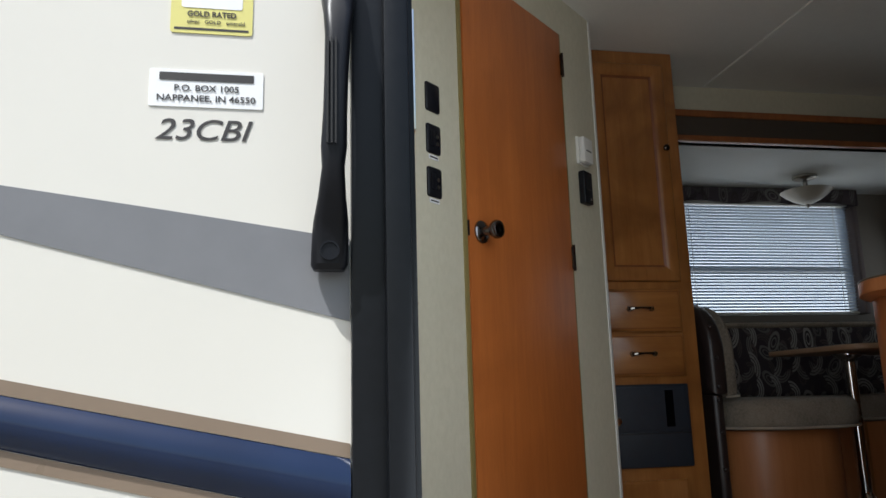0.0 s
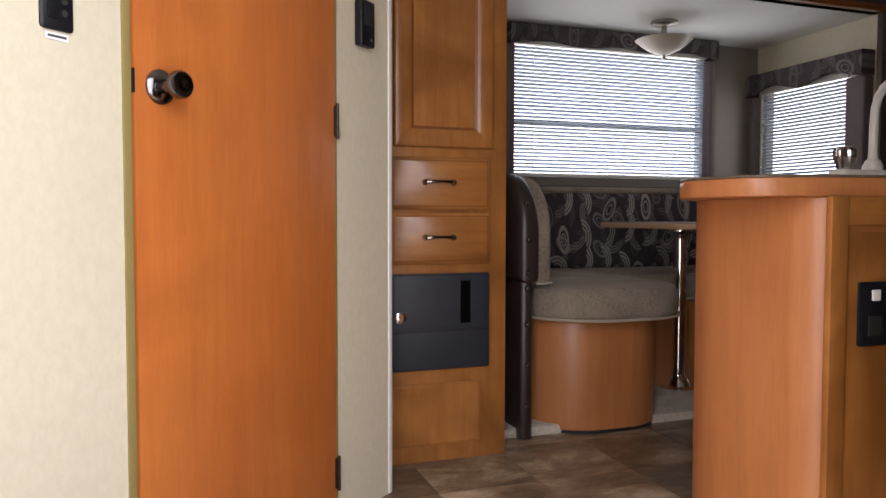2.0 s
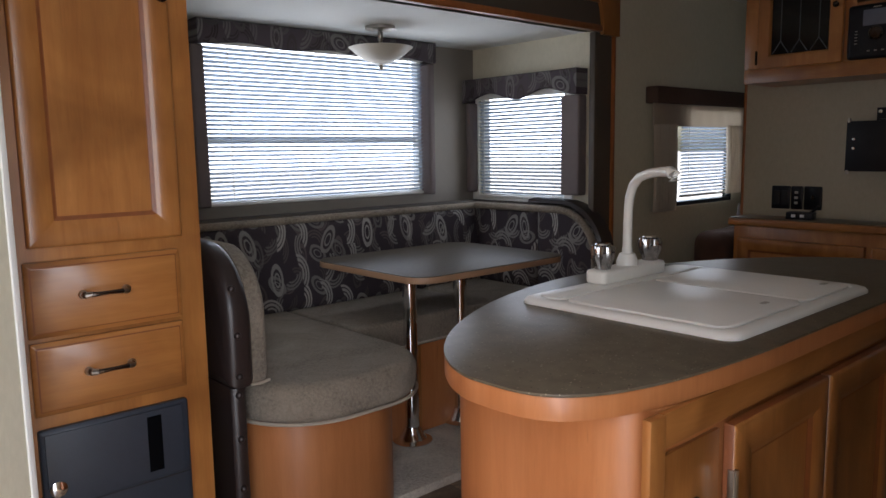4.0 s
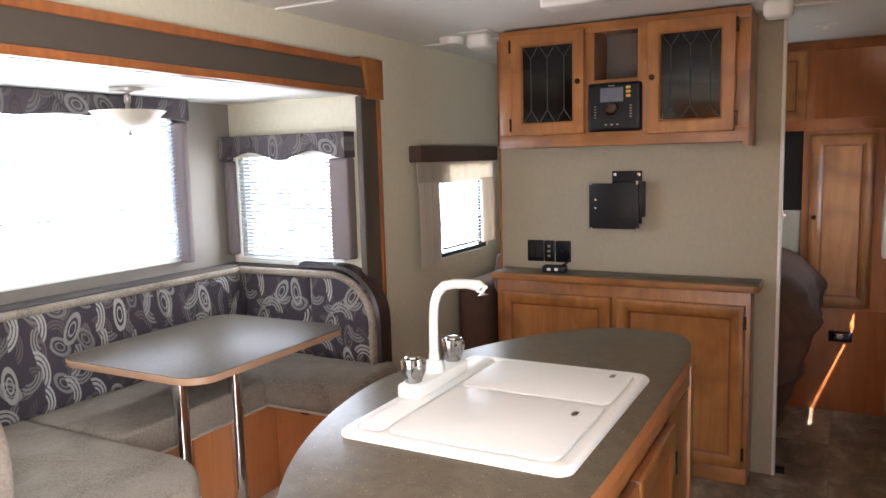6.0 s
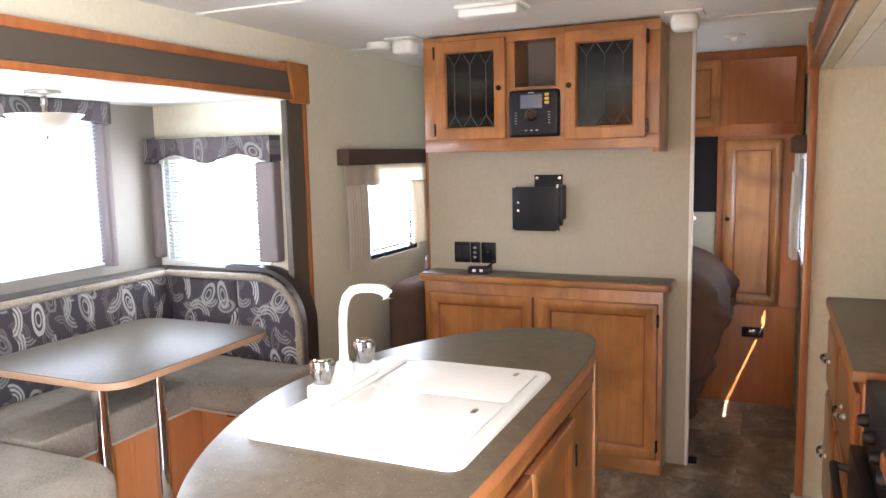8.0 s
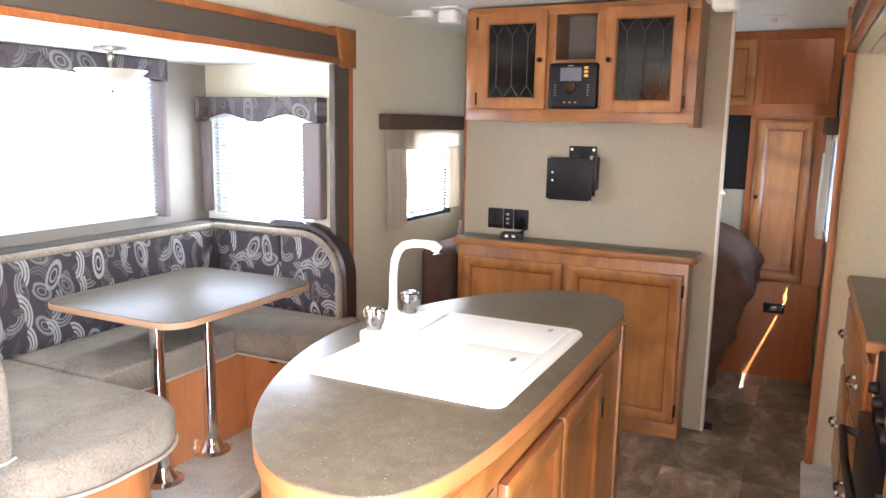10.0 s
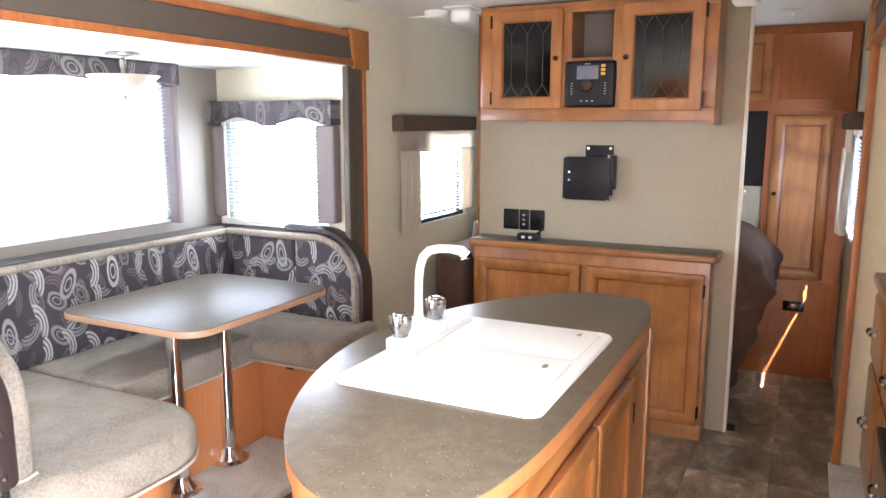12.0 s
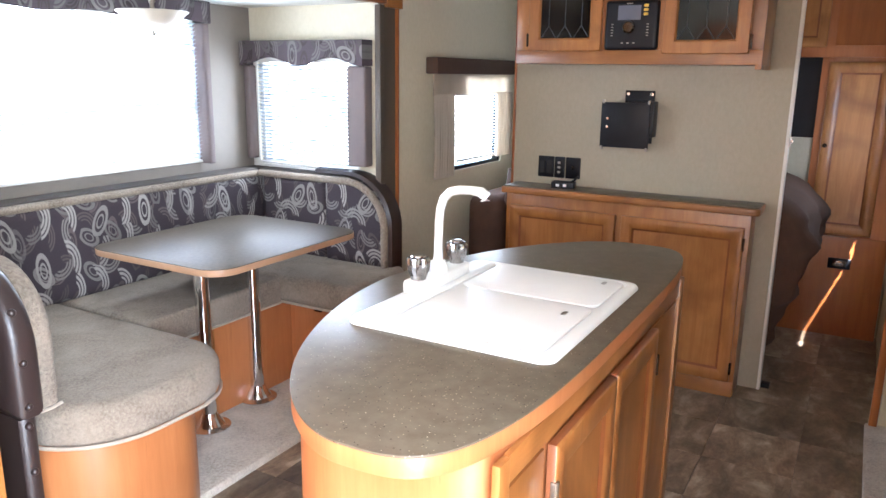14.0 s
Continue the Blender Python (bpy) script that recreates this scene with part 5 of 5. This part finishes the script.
t = thing("signal_booster", "small black signal box with a stub aerial on the counter", "signal box", pose(TV_X - 0.145, 2.775, 0.9187, 0, 0, -82))
part("case", a_box(0, 0.115, 0, 0.07, 0, 0.032, bevel=0.004), BLACK, t)
for x in (0.025, 0.062):
    part("button", a_box(x, x + 0.018, -0.003, 0.001, 0.010, 0.024, bevel=0.002), STICKER, t, "white socket")
part("aerial", tube(bmesh.new(), [(0.095, 0.045, 0.03), (0.112, 0.045, 0.042), (0.128, 0.045, 0.062)], [0.006, 0.006, 0.005], 10), BLACK, t)

# ---- bedroom beyond the partition ----
CX = 5.66
t = thing("bedroom_wardrobe", "built-in red maple wardrobe at the foot of the bedroom", "wardrobe", pose(CX, 2.0, 0, 0, 0, -90))
part("upper_box", a_box(0, 0.785, -0.02, 0.05, 1.60, CEIL_Z - 0.004, bevel=0.003), W_CLOSET, t)
part("upper_door", door_mesh(0.30, 0.385, 0.018, 0.05), W_CAB, t, "maple panelled door", loc=(0.045, -0.021, 1.655))
part("upper_panel", loft(bmesh.new(), panel_rings(0.36, 0.375, [(0, 0), (0, 0.003), (0.004, 0.005), (0.008, 0.003)])), W_CLOSET, t, "", loc=(0.385, -0.021, 1.66))
part("lower_box", a_box(0, 0.785, -0.02, 0.05, 0.0, 0.595, bevel=0.003), W_CLOSET, t)
part("stile", a_box(0.335, 0.785, -0.018, 0.05, 0.5955, 1.5995), W_CLOSET, t)
d = part("tall_door", door_mesh(0.315, 0.965, 0.020, 0.058), W_CAB, t, "tall maple panelled door", loc=(0.375, -0.019, 0.61))
knob(d, 0.025, 0.505, -0.020, 0.012)
# the niche's shade is put into the colour: a shallow black board
part("niche_shade", a_box(0.0, 0.334, 0.02, 0.05, 0.5955, 1.5995), BLACK, t, "black board standing for the shade inside the open niche")
part("niche_panel", a_box(0.0, 0.334, -0.004, 0.019, 0.5955, 1.15, bevel=0.002), WALL, t, "cream headboard panel")
t = thing("bedroom_outlet", "black outlet plate on the wardrobe base", "power outlet", pose(CX - 0.021, 1.505, 0.408, 0, 0, -90))
part("plate", loft(bmesh.new(), panel_rings(0.118, 0.062, [(0, 0), (0, 0.004), (0.003, 0.007)], r=0.005)), BLACK, t)
part("socket", a_box(0.022, 0.096, -0.010, -0.0065, 0.014, 0.048, bevel=0.003), GUNMETAL, t)

t = thing("bed", "bed with a rumpled dark brown comforter", "bed", pose(0, 0, 0))
rings = []
for k in range(34):
    z = 0.10 + 0.86 * k / 33
    y0 = float(np.interp(z, (0.10, 0.22, 0.36, 0.51, 0.65, 0.74, 0.84, 0.92, 0.96), (1.76, 1.73, 1.665, 1.605, 1.565, 1.555, 1.585, 1.66, 1.78)))
    sw = 0.034 * min(1, (1.0 - z) / 0.3)
    o = rrect(0.96, 3.16 - y0, 0.12, 8, 5.13, (3.16 + y0) / 2)
    o = [(a[0] + (b[0] - a[0]) * k / 6, a[1] + (b[1] - a[1]) * k / 6) for a, b in zip(o, o[1:] + o[:1]) for k in range(6)]
    rings.append([(x + sw * math.sin(y * 13 + z * 9), y + sw * (0.7 * math.sin(x * 15 + z * 6) + 0.5 * math.sin(x * 33 - z * 9) + 0.45 * math.sin(z * 27 + x * 5) + 0.3 * math.sin(z * 49 - x * 21)), z + 0.5 * sw * math.sin(x * 11 + y * 9)) for x, y in o])
part("comforter", loft(bmesh.new(), rings), BEDDING, t, "rumpled dark brown comforter")
part("folded_quilt", slab(bmesh.new(), rrect(0.86, 0.22, 0.07, 6, 5.10, 3.285), 0.02, 0.80, 0.07, 5), BEDDING, t, "dark brown quilt hanging over the far side")
part("mattress", a_box(4.72, 5.50, 1.86, 3.12, 0.14, 0.60, bevel=0.03), SHEET, t, "cream sheeted mattress")
part("bed_base", a_box(4.74, 5.48, 1.90, 3.12, 0.0, 0.1395), W_CLOSET, t)
t = thing("door_catch", "small bright metal catch on the partition edge", "door catch", pose(TV_X + 0.01, 1.6995, 1.205))
part("plate", a_box(0, 0.022, -0.006, 0, -0.022, 0.022, bevel=0.002), CHROME, t)
part("tongue", a_box(0.004, 0.016, -0.014, -0.006, -0.008, 0.008, bevel=0.002), CHROME, t)
t = thing("floor_register", "small black floor bracket by the partition", "floor bracket", pose(4.60, 1.66, 0))
part("plate", a_box(0, 0.05, 0, 0.05, 0, 0.02, bevel=0.003), BLACK, t)

# ---- kitchen slide-out ----
t = thing("kitchen_cabinet", "maple kitchen base cabinet with a drawer and door", "cabinet", pose(4.355, 1.115, 0, 0, 0, 180), group="kitchen base cabinets")
part("body", a_box(0, 1.12, 0, 0.55, 0.036, 0.868, bevel=0.003), W_CAB, t)
for x0, px in ((0.04, 0.14), (0.585, 0.25)):
    d = part("drawer", drawer_mesh(0.50, 0.27, 0.02), W_CABX, t, "", loc=(x0, -0.001, 0.56))
    pull(d, px, 0.13, -0.02)
    d = part("drawer", drawer_mesh(0.50, 0.44, 0.02), W_CABX, t, "", loc=(x0, -0.001, 0.085))
    pull(d, px, 0.22, -0.02)
t2 = thing("kitchen_cabinet", "maple kitchen base cabinet next to the cooker", "cabinet", pose(2.62, 1.115, 0, 0, 0, 180), group="kitchen base cabinets")
part("body", a_box(0, 0.63, 0, 0.55, 0.036, 0.868, bevel=0.003), W_CAB, t2)
part("door", door_mesh(0.275, 0.74, 0.02, 0.055), W_CAB, t2, "", loc=(0.03, -0.001, 0.085))
part("door", door_mesh(0.275, 0.74, 0.02, 0.055), W_CAB, t2, "", loc=(0.325, -0.001, 0.085))
for x, w in ((4.355, 1.12), (2.632, 0.642)):
    t = thing("kitchen_countertop", "olive-brown laminate kitchen counter with maple edge", "countertop", pose(x, 1.115, 0, 0, 0, 180), group="kitchen counters")
    part("edge_band", a_box(0, w, -0.030, 0.55, 0.869, 0.902, bevel=0.006), W_CABX, t, "maple edge band")
    part("laminate", a_box(0.0, w, -0.025, 0.55, 0.9005, 0.907, bevel=0.002), COUNTER, t)
t = thing("gas_range", "black gas range with an oven door", "range", pose(3.225, 1.11, 0, 0, 0, 180))
part("body", a_box(0, 0.59, 0.0, 0.54, 0.036, 0.885, bevel=0.004), BLACK, t)
d = part("oven_door", a_box(0.01, 0.58, -0.035, -0.001, 0.14, 0.70, bevel=0.008), BLACK, t)
part("handle", tube(bmesh.new(), [(0.05, -0.035, 0.64), (0.05, -0.075, 0.65), (0.29, -0.080, 0.65), (0.54, -0.075, 0.65), (0.54, -0.035, 0.64)], 0.011, 10), BLACK, d, "black bar handle")
for k in range(4):
    bm = revolve(bmesh.new(), [(0.018, 0), (0.018, 0.012), (0.013, 0.026), (0, 0.027)], 16)
    bm.transform(Matrix.Translation((0.10 + 0.13 * k, -0.001, 0.80)) @ Matrix.Rotation(radians(90), 4, "X"))
    part("control_knob", bm, BLACK, t)
for x in (0.16, 0.43):
    for y in (0.14, 0.40):
        bm = bmesh.new()
        for a in (0, 45, 90, 135):
            c, s = math.cos(radians(a)) * 0.09, math.sin(radians(a)) * 0.09
            tube(bm, [(x - c, y - s, 0.907), (x + c, y + s, 0.907)], 0.005, 6)
        revolve(bm, [(0.035, 0.886), (0.035, 0.898), (0.0, 0.900)], 16, x, y)
        part("burner_grate", bm, RUBBER, t, "cast iron burner grate")

# ---- ceiling fixtures ----
CF = CEIL_Z - 0.001
t = thing("ceiling_light", "white rectangular ceiling light, switched off", "ceiling light", pose(3.73, 2.37, CF, 0, 0, 0))
part("base", a_box(-0.075, 0.075, -0.13, 0.13, -0.012, 0, bevel=0.004), WHITE, t)
part("diffuser", a_box(-0.065, 0.065, -0.12, 0.12, -0.045, -0.012, bevel=0.012, seg=3), WHITE, t)
t = thing("smoke_alarm", "round white smoke alarm on the ceiling", "smoke alarm", pose(4.33, 3.20, CF))
part("case", revolve(bmesh.new(), [(0.062, 0), (0.062, -0.018), (0.052, -0.034), (0.0, -0.036)], 32), WHITE, t)
for x, y in ((4.27, 3.02), (4.27, 1.715)):
    t = thing("ceiling_speaker", "white square speaker grille hanging from the ceiling", "speaker", pose(x, y, CF), group="ceiling speakers")
    part("flange", a_box(-0.075, 0.075, -0.075, 0.075, -0.008, 0, bevel=0.003), WHITE, t)
    part("grille", slab(bmesh.new(), rrect(0.11, 0.11, 0.03, 6), -0.075, -0.008, 0.02, 4), CEIL, t)
t = thing("ceiling_nozzle", "small white ceiling detector in the bedroom", "detector", pose(5.05, 1.56, CF))
part("plate", revolve(bmesh.new(), [(0.05, 0), (0.05, -0.006), (0.018, -0.012), (0.014, -0.03), (0.0, -0.031)], 20), WHITE, t)

# ---- exterior: entry frame, grab handle, decals, open door ----
EY = CURB_Y - 0.08
t = thing("entry_frame", "black aluminium entry door frame with a silver seal", "door frame", pose(0, EY, 0), kind="structure")
for x0, x1, name in ((0.224, 0.288, "flange"), (1.178, 1.32, "flange")):
    part(name, a_box(x0, x1, -0.014, -0.0005, -0.12, 2.0, bevel=0.004), FRAME_DUSTY if x0 > 1 else FRAME_BLACK, t)
part("flange", a_box(0.2885, 1.1775, -0.014, -0.0005, 1.918, 2.0, bevel=0.004), FRAME_BLACK, t)
part("outer_lip", a_box(0.262, 0.292, -0.030, -0.0145, -0.11, 1.95, bevel=0.004), FRAME_BLACK, t)
part("jamb", a_box(0.2855, 0.300, -0.0135, 0.085, -0.05, 1.917, bevel=0.002), FRAME_BLACK, t)
part("jamb", a_box(1.270, 1.2845, -0.0, 0.085, -0.05, 1.917, bevel=0.002), FRAME_DUSTY, t)
part("seal_fin", tube(bmesh.new(), [(1.188, -0.0165, z) for z in np.linspace(-0.05, 1.90, 12)], 0.0045, 8), DECAL_GREY, t, "pale grey edge of the seal")
part("sill", a_box(0.2855, 1.2845, -0.0004, 0.09, -0.075, -0.05, bevel=0.004), NICKEL, t, "worn metal threshold")
part("head_jamb", a_box(0.3005, 1.2695, 0.0, 0.085, 1.904, 1.917), FRAME_BLACK, t)
part("weather_seal", tube(bmesh.new(), [(1.171, -0.010, z) for z in np.linspace(-0.05, 1.90, 90)], [0.0108 + 0.0004 * math.sin(k * 1.9) for k in range(90)], 12), SEAL, t, "crinkled silver weather seal")
for z in (0.72, 0.80, 1.02, 1.10):
    bm = revolve(bmesh.new(), [(0.006, 0), (0.006, 0.003), (0, 0.005)], 10)
    bm.transform(Matrix.Translation((0.3002, 0.02, z)) @ Matrix.Rotation(radians(90), 4, "Y"))
    part("screw", bm, CHROME, t, "bright screw head")
part("strike_plate", a_box(0.3003, 0.304, 0.0, 0.03, 0.93, 1.09, bevel=0.001), CHROME, t, "bright strike plate")

t = thing("entry_door", "open black-lined entry door with hinge plates", "door", pose(1.325, EY - 0.02, 0))
leaf = part("leaf", a_box(0.0, 0.045, -0.86, -0.005, -0.02, 1.90, bevel=0.006), FRAME_DUSTY, t)
for z in (0.35, 0.93, 1.45):
    h = part("hinge_plate", a_box(-0.006, 0.0, -0.13, -0.02, z - 0.045, z + 0.045, bevel=0.002), BLACK, t)
    for dz in (-0.02, 0.02):
        bm = revolve(bmesh.new(), [(0.008, 0), (0.008, 0.003), (0, 0.005)], 12)
        bm.transform(Matrix.Translation((-0.006, -0.08, z + dz)) @ Matrix.Rotation(radians(-90), 4, "Y"))
        part("rivet", bm, COPPER, h, "worn copper rivet")
for z in (0.808, 1.40):
    h = part("hinge_plate", a_box(-0.132, -0.055, -0.0005, 0.004, z - 0.031, z + 0.031, bevel=0.001), BLACK, t, "black hinge plate")
    for dz in (-0.0135, 0.0135):
        bm = revolve(bmesh.new(), [(0.007, 0), (0.007, 0.003), (0, 0.005)], 12)
        bm.transform(Matrix.Translation((-0.092, -0.0005, z + dz)) @ Matrix.Rotation(radians(90), 4, "X"))
        part("rivet", bm, COPPER, h, "worn copper rivet")
part("edge_rail", a_box(-0.018, 0.0, -0.045, -0.015, 0.0, 1.88, bevel=0.004), FRAME_DUSTY, t)

t = thing("grab_handle", "black moulded grab handle beside the entry", "grab handle", pose(0.199, EY, 0))
prof = [(0.752, 0.017, 0.010, 0.028), (0.758, 0.0205, 0.003, 0.034), (0.79, 0.0205, 0.003, 0.036), (0.806, 0.0195, 0.008, 0.042), (0.83, 0.0155, 0.030, 0.056), (0.862, 0.0125, 0.040, 0.064), (0.885, 0.0145, 0.043, 0.066), (0.92, 0.0135, 0.044, 0.067), (0.97, 0.0135, 0.044, 0.068), (1.02, 0.0145, 0.043, 0.066), (1.05, 0.0170, 0.036, 0.060), (1.08, 0.020, 0.006, 0.046), (1.115, 0.0205, 0.003, 0.036), (1.123, 0.018, 0.008, 0.030)]
rings = []
for z, hw, d0, d1 in prof:
    lean = (z - 0.75) * 0.03
    rings.append([(x + lean, -y, z) for x, y in rrect(2 * hw, d1 - d0, min(hw, (d1 - d0) / 2) * 0.75, 5, 0, (d0 + d1) / 2)])
grip = part("grip", loft(bmesh.new(), rings), BLACK, t)
for k in range(3):
    part("groove", a_box(-0.0045 + 0.0045 * k, -0.0025 + 0.0045 * k, -0.0700, -0.067, 0.885, 1.01), RUBBER, grip)
bm = bmesh.new()
loft(bm, [[(r * math.cos(a), -0.0345 - d, 0.772 + r * math.sin(a)) for a in np.linspace(0, 2 * math.pi, 24, endpoint=False)] for r, d in ((0.011, 0), (0.011, 0.003), (0.009, 0.003), (0.009, 0.001))])
part("emblem_ring", bm, BLACK, grip)


def decal(name, pts, mat, label, lift=0.0015):
    bm = loft(bmesh.new(), [[(x, -d, z) for x, z in pts] for d in (0.0003, lift)])
    ob = solo(name, bm, mat, label, "decal", pose(0, EY, 0), smooth=False)
    return ob


def band(x0, x1, top, bot, n=24):
    up = [(x, top(x)) for x in np.linspace(x0, x1, n)]
    dn = [(x, bot(x)) for x in np.linspace(x1, x0, n)]
    return dn[::-1] + up[::-1]


XE = 0.223
decal("stripe_decal", band(-0.55, XE, lambda x: 0.826 - 0.147 * x - 0.02 * x * x, lambda x: 0.755 - 0.258 * x - 0.01 * x * x), DECAL_GREY, "tapering grey vinyl stripe on the trailer side")
decal("stripe_decal", band(-0.85, XE, lambda x: 0.611 - 0.217 * x, lambda x: 0.5955 - 0.217 * x), DECAL_TAN, "thin brown pinstripe on the trailer side")
bm = bmesh.new()
rows = []
for k in range(13):
    u = k / 12
    rows.append([(x, -0.0006 - 0.013 * math.sin(math.pi * u) ** 0.8, (0.538 - 0.245 * x) * (1 - u) + (0.595 - 0.217 * x) * u) for x in (-0.85, -0.4, 0.0, XE)])
vs = [[bm.verts.new(p) for p in r] for r in rows]
for a, b in zip(vs, vs[1:]):
    for i in range(3):
        bm.faces.new((a[i], a[i + 1], b[i + 1], b[i]))
solo("rub_rail", bm, DECAL_BLUE, "rounded glossy navy rail along the trailer side", "rub rail", pose(0, EY, 0))
decal("stripe_decal", band(-0.85, XE, lambda x: 0.5375 - 0.245 * x, lambda x: 0.521 - 0.250 * x), DECAL_TAN, "thin brown pinstripe on the trailer side")


def lettering(parent, text, x, z, width, size, mat=INK, shear=0.0, bold=0.0, y=-0.0022):
    cu = bpy.data.curves.new("lettering", "FONT")
    cu.body, cu.size, cu.shear, cu.offset, cu.extrude, cu.align_x = text, size, shear, bold, 0.0002, "CENTER"
    tmp = bpy.data.objects.new("lettering", cu)
    me = bpy.data.meshes.new_from_object(tmp)
    bpy.data.objects.remove(tmp)
    span = max(v.co.x for v in me.vertices) - min(v.co.x for v in me.vertices)
    me.materials.append(mat)
    ob = new("lettering", me)
    ob.parent = parent
    ob.matrix_basis = pose(x, y, z, 90, 0, 0) @ Matrix.Diagonal((width / span, 1, 1, 1))
    return ob


t = thing("address_sticker", "white maker's address sticker with dark print", "sticker", pose(0, EY, 0))
part("backing", loft(bmesh.new(), [[(x, -d, z) for x, z in rrect(0.128, 0.046, 0.002, 2, 0.058, 0.9695)] for d in (0.0003, 0.0014)]), STICKER, t, smooth=False)
part("name_bar", loft(bmesh.new(), [[(x, -d, z) for x, z in rrect(0.106, 0.0095, 0.001, 2, 0.058, 0.9835)] for d in (0.0014, 0.0022)]), INK, t, "dark bar of print", smooth=False)
lettering(t, "P.O. BOX 1005", 0.058, 0.9660, 0.072, 0.0105, bold=0.0001)
lettering(t, "NAPPANEE, IN 46550", 0.058, 0.9535, 0.110, 0.0105, bold=0.0001)
t = thing("model_lettering", "dark italic model number on the trailer side", "lettering", pose(0, EY, 0))
lettering(t, "23CBI", 0.054, 0.9070, 0.108, 0.036, shear=0.28, bold=0.0001, y=-0.0008)
t = thing("rating_sticker", "yellow rating sticker with dark print", "sticker", pose(0, EY, 0))
part("backing", loft(bmesh.new(), [[(x, -d, z) for x, z in rrect(0.094, 0.115, 0.004, 3, 0.061, 1.0965)] for d in (0.0003, 0.0014)]), STICKER_Y, t, smooth=False)
part("white_panel", loft(bmesh.new(), [[(x, -d, z) for x, z in rrect(0.070, 0.024, 0.003, 3, 0.061, 1.0835)] for d in (0.0014, 0.002)]), STICKER, t, smooth=False)
lettering(t, "GOLD RATED", 0.061, 1.0605, 0.056, 0.0095, bold=0.0002)
lettering(t, "silver   GOLD   emerald", 0.066, 1.0515, 0.066, 0.0065)
for z, w in ((1.0445, 0.085),):
    part("text_bar", loft(bmesh.new(), [[(x, -d, zz) for x, zz in rrect(w, 0.0028, 0.0005, 2, 0.061, z)] for d in (0.0014, 0.0018)]), INK, t, smooth=False)

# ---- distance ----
# added emissive sheet; its glow whitens the view through the street-side blinds
m, nodes, links, b = material("glowing_haze", 1.0)
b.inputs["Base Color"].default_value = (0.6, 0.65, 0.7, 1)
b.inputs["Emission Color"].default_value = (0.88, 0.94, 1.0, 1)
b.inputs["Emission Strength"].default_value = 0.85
structure("backdrop", a_box(-120, 130, 85, 86, -0.8, 70), m, "glowing pale sheet standing in for bright sky and distance beyond the lot", "backdrop")

# ---- floor tiles ----
floor_ob = bpy.data.objects["floor"]
shared = {}
xs = sorted({REAR_X, FRONT_X, *[1.755 + 0.333 * k for k in range(-7, 12)]})
ys = sorted({CURB_Y, STREET_Y, *[1.48 + 0.338 * k for k in range(0, 6)]})
for i, (x0, x1) in enumerate(zip(xs, xs[1:])):
    for y0, y1 in zip(ys, ys[1:]):
        w, h = round(x1 - x0, 3), round(y1 - y0, 3)
        if (w, h) not in shared:
            bm = loft(bmesh.new(), [[(x, y, z) for x, y in rrect(w - g, h - g, 0.001, 1, w / 2, h / 2)] for g, z in ((0.001, -0.004), (0.001, -0.001), (0.003, 0.0))], cap0=False)
            shared[(w, h)] = finish("tile", bm, STONE)
        ob = new("tile", shared[(w, h)])
        ob.parent = floor_ob
        ob.matrix_basis = pose(x0, y0, 0)
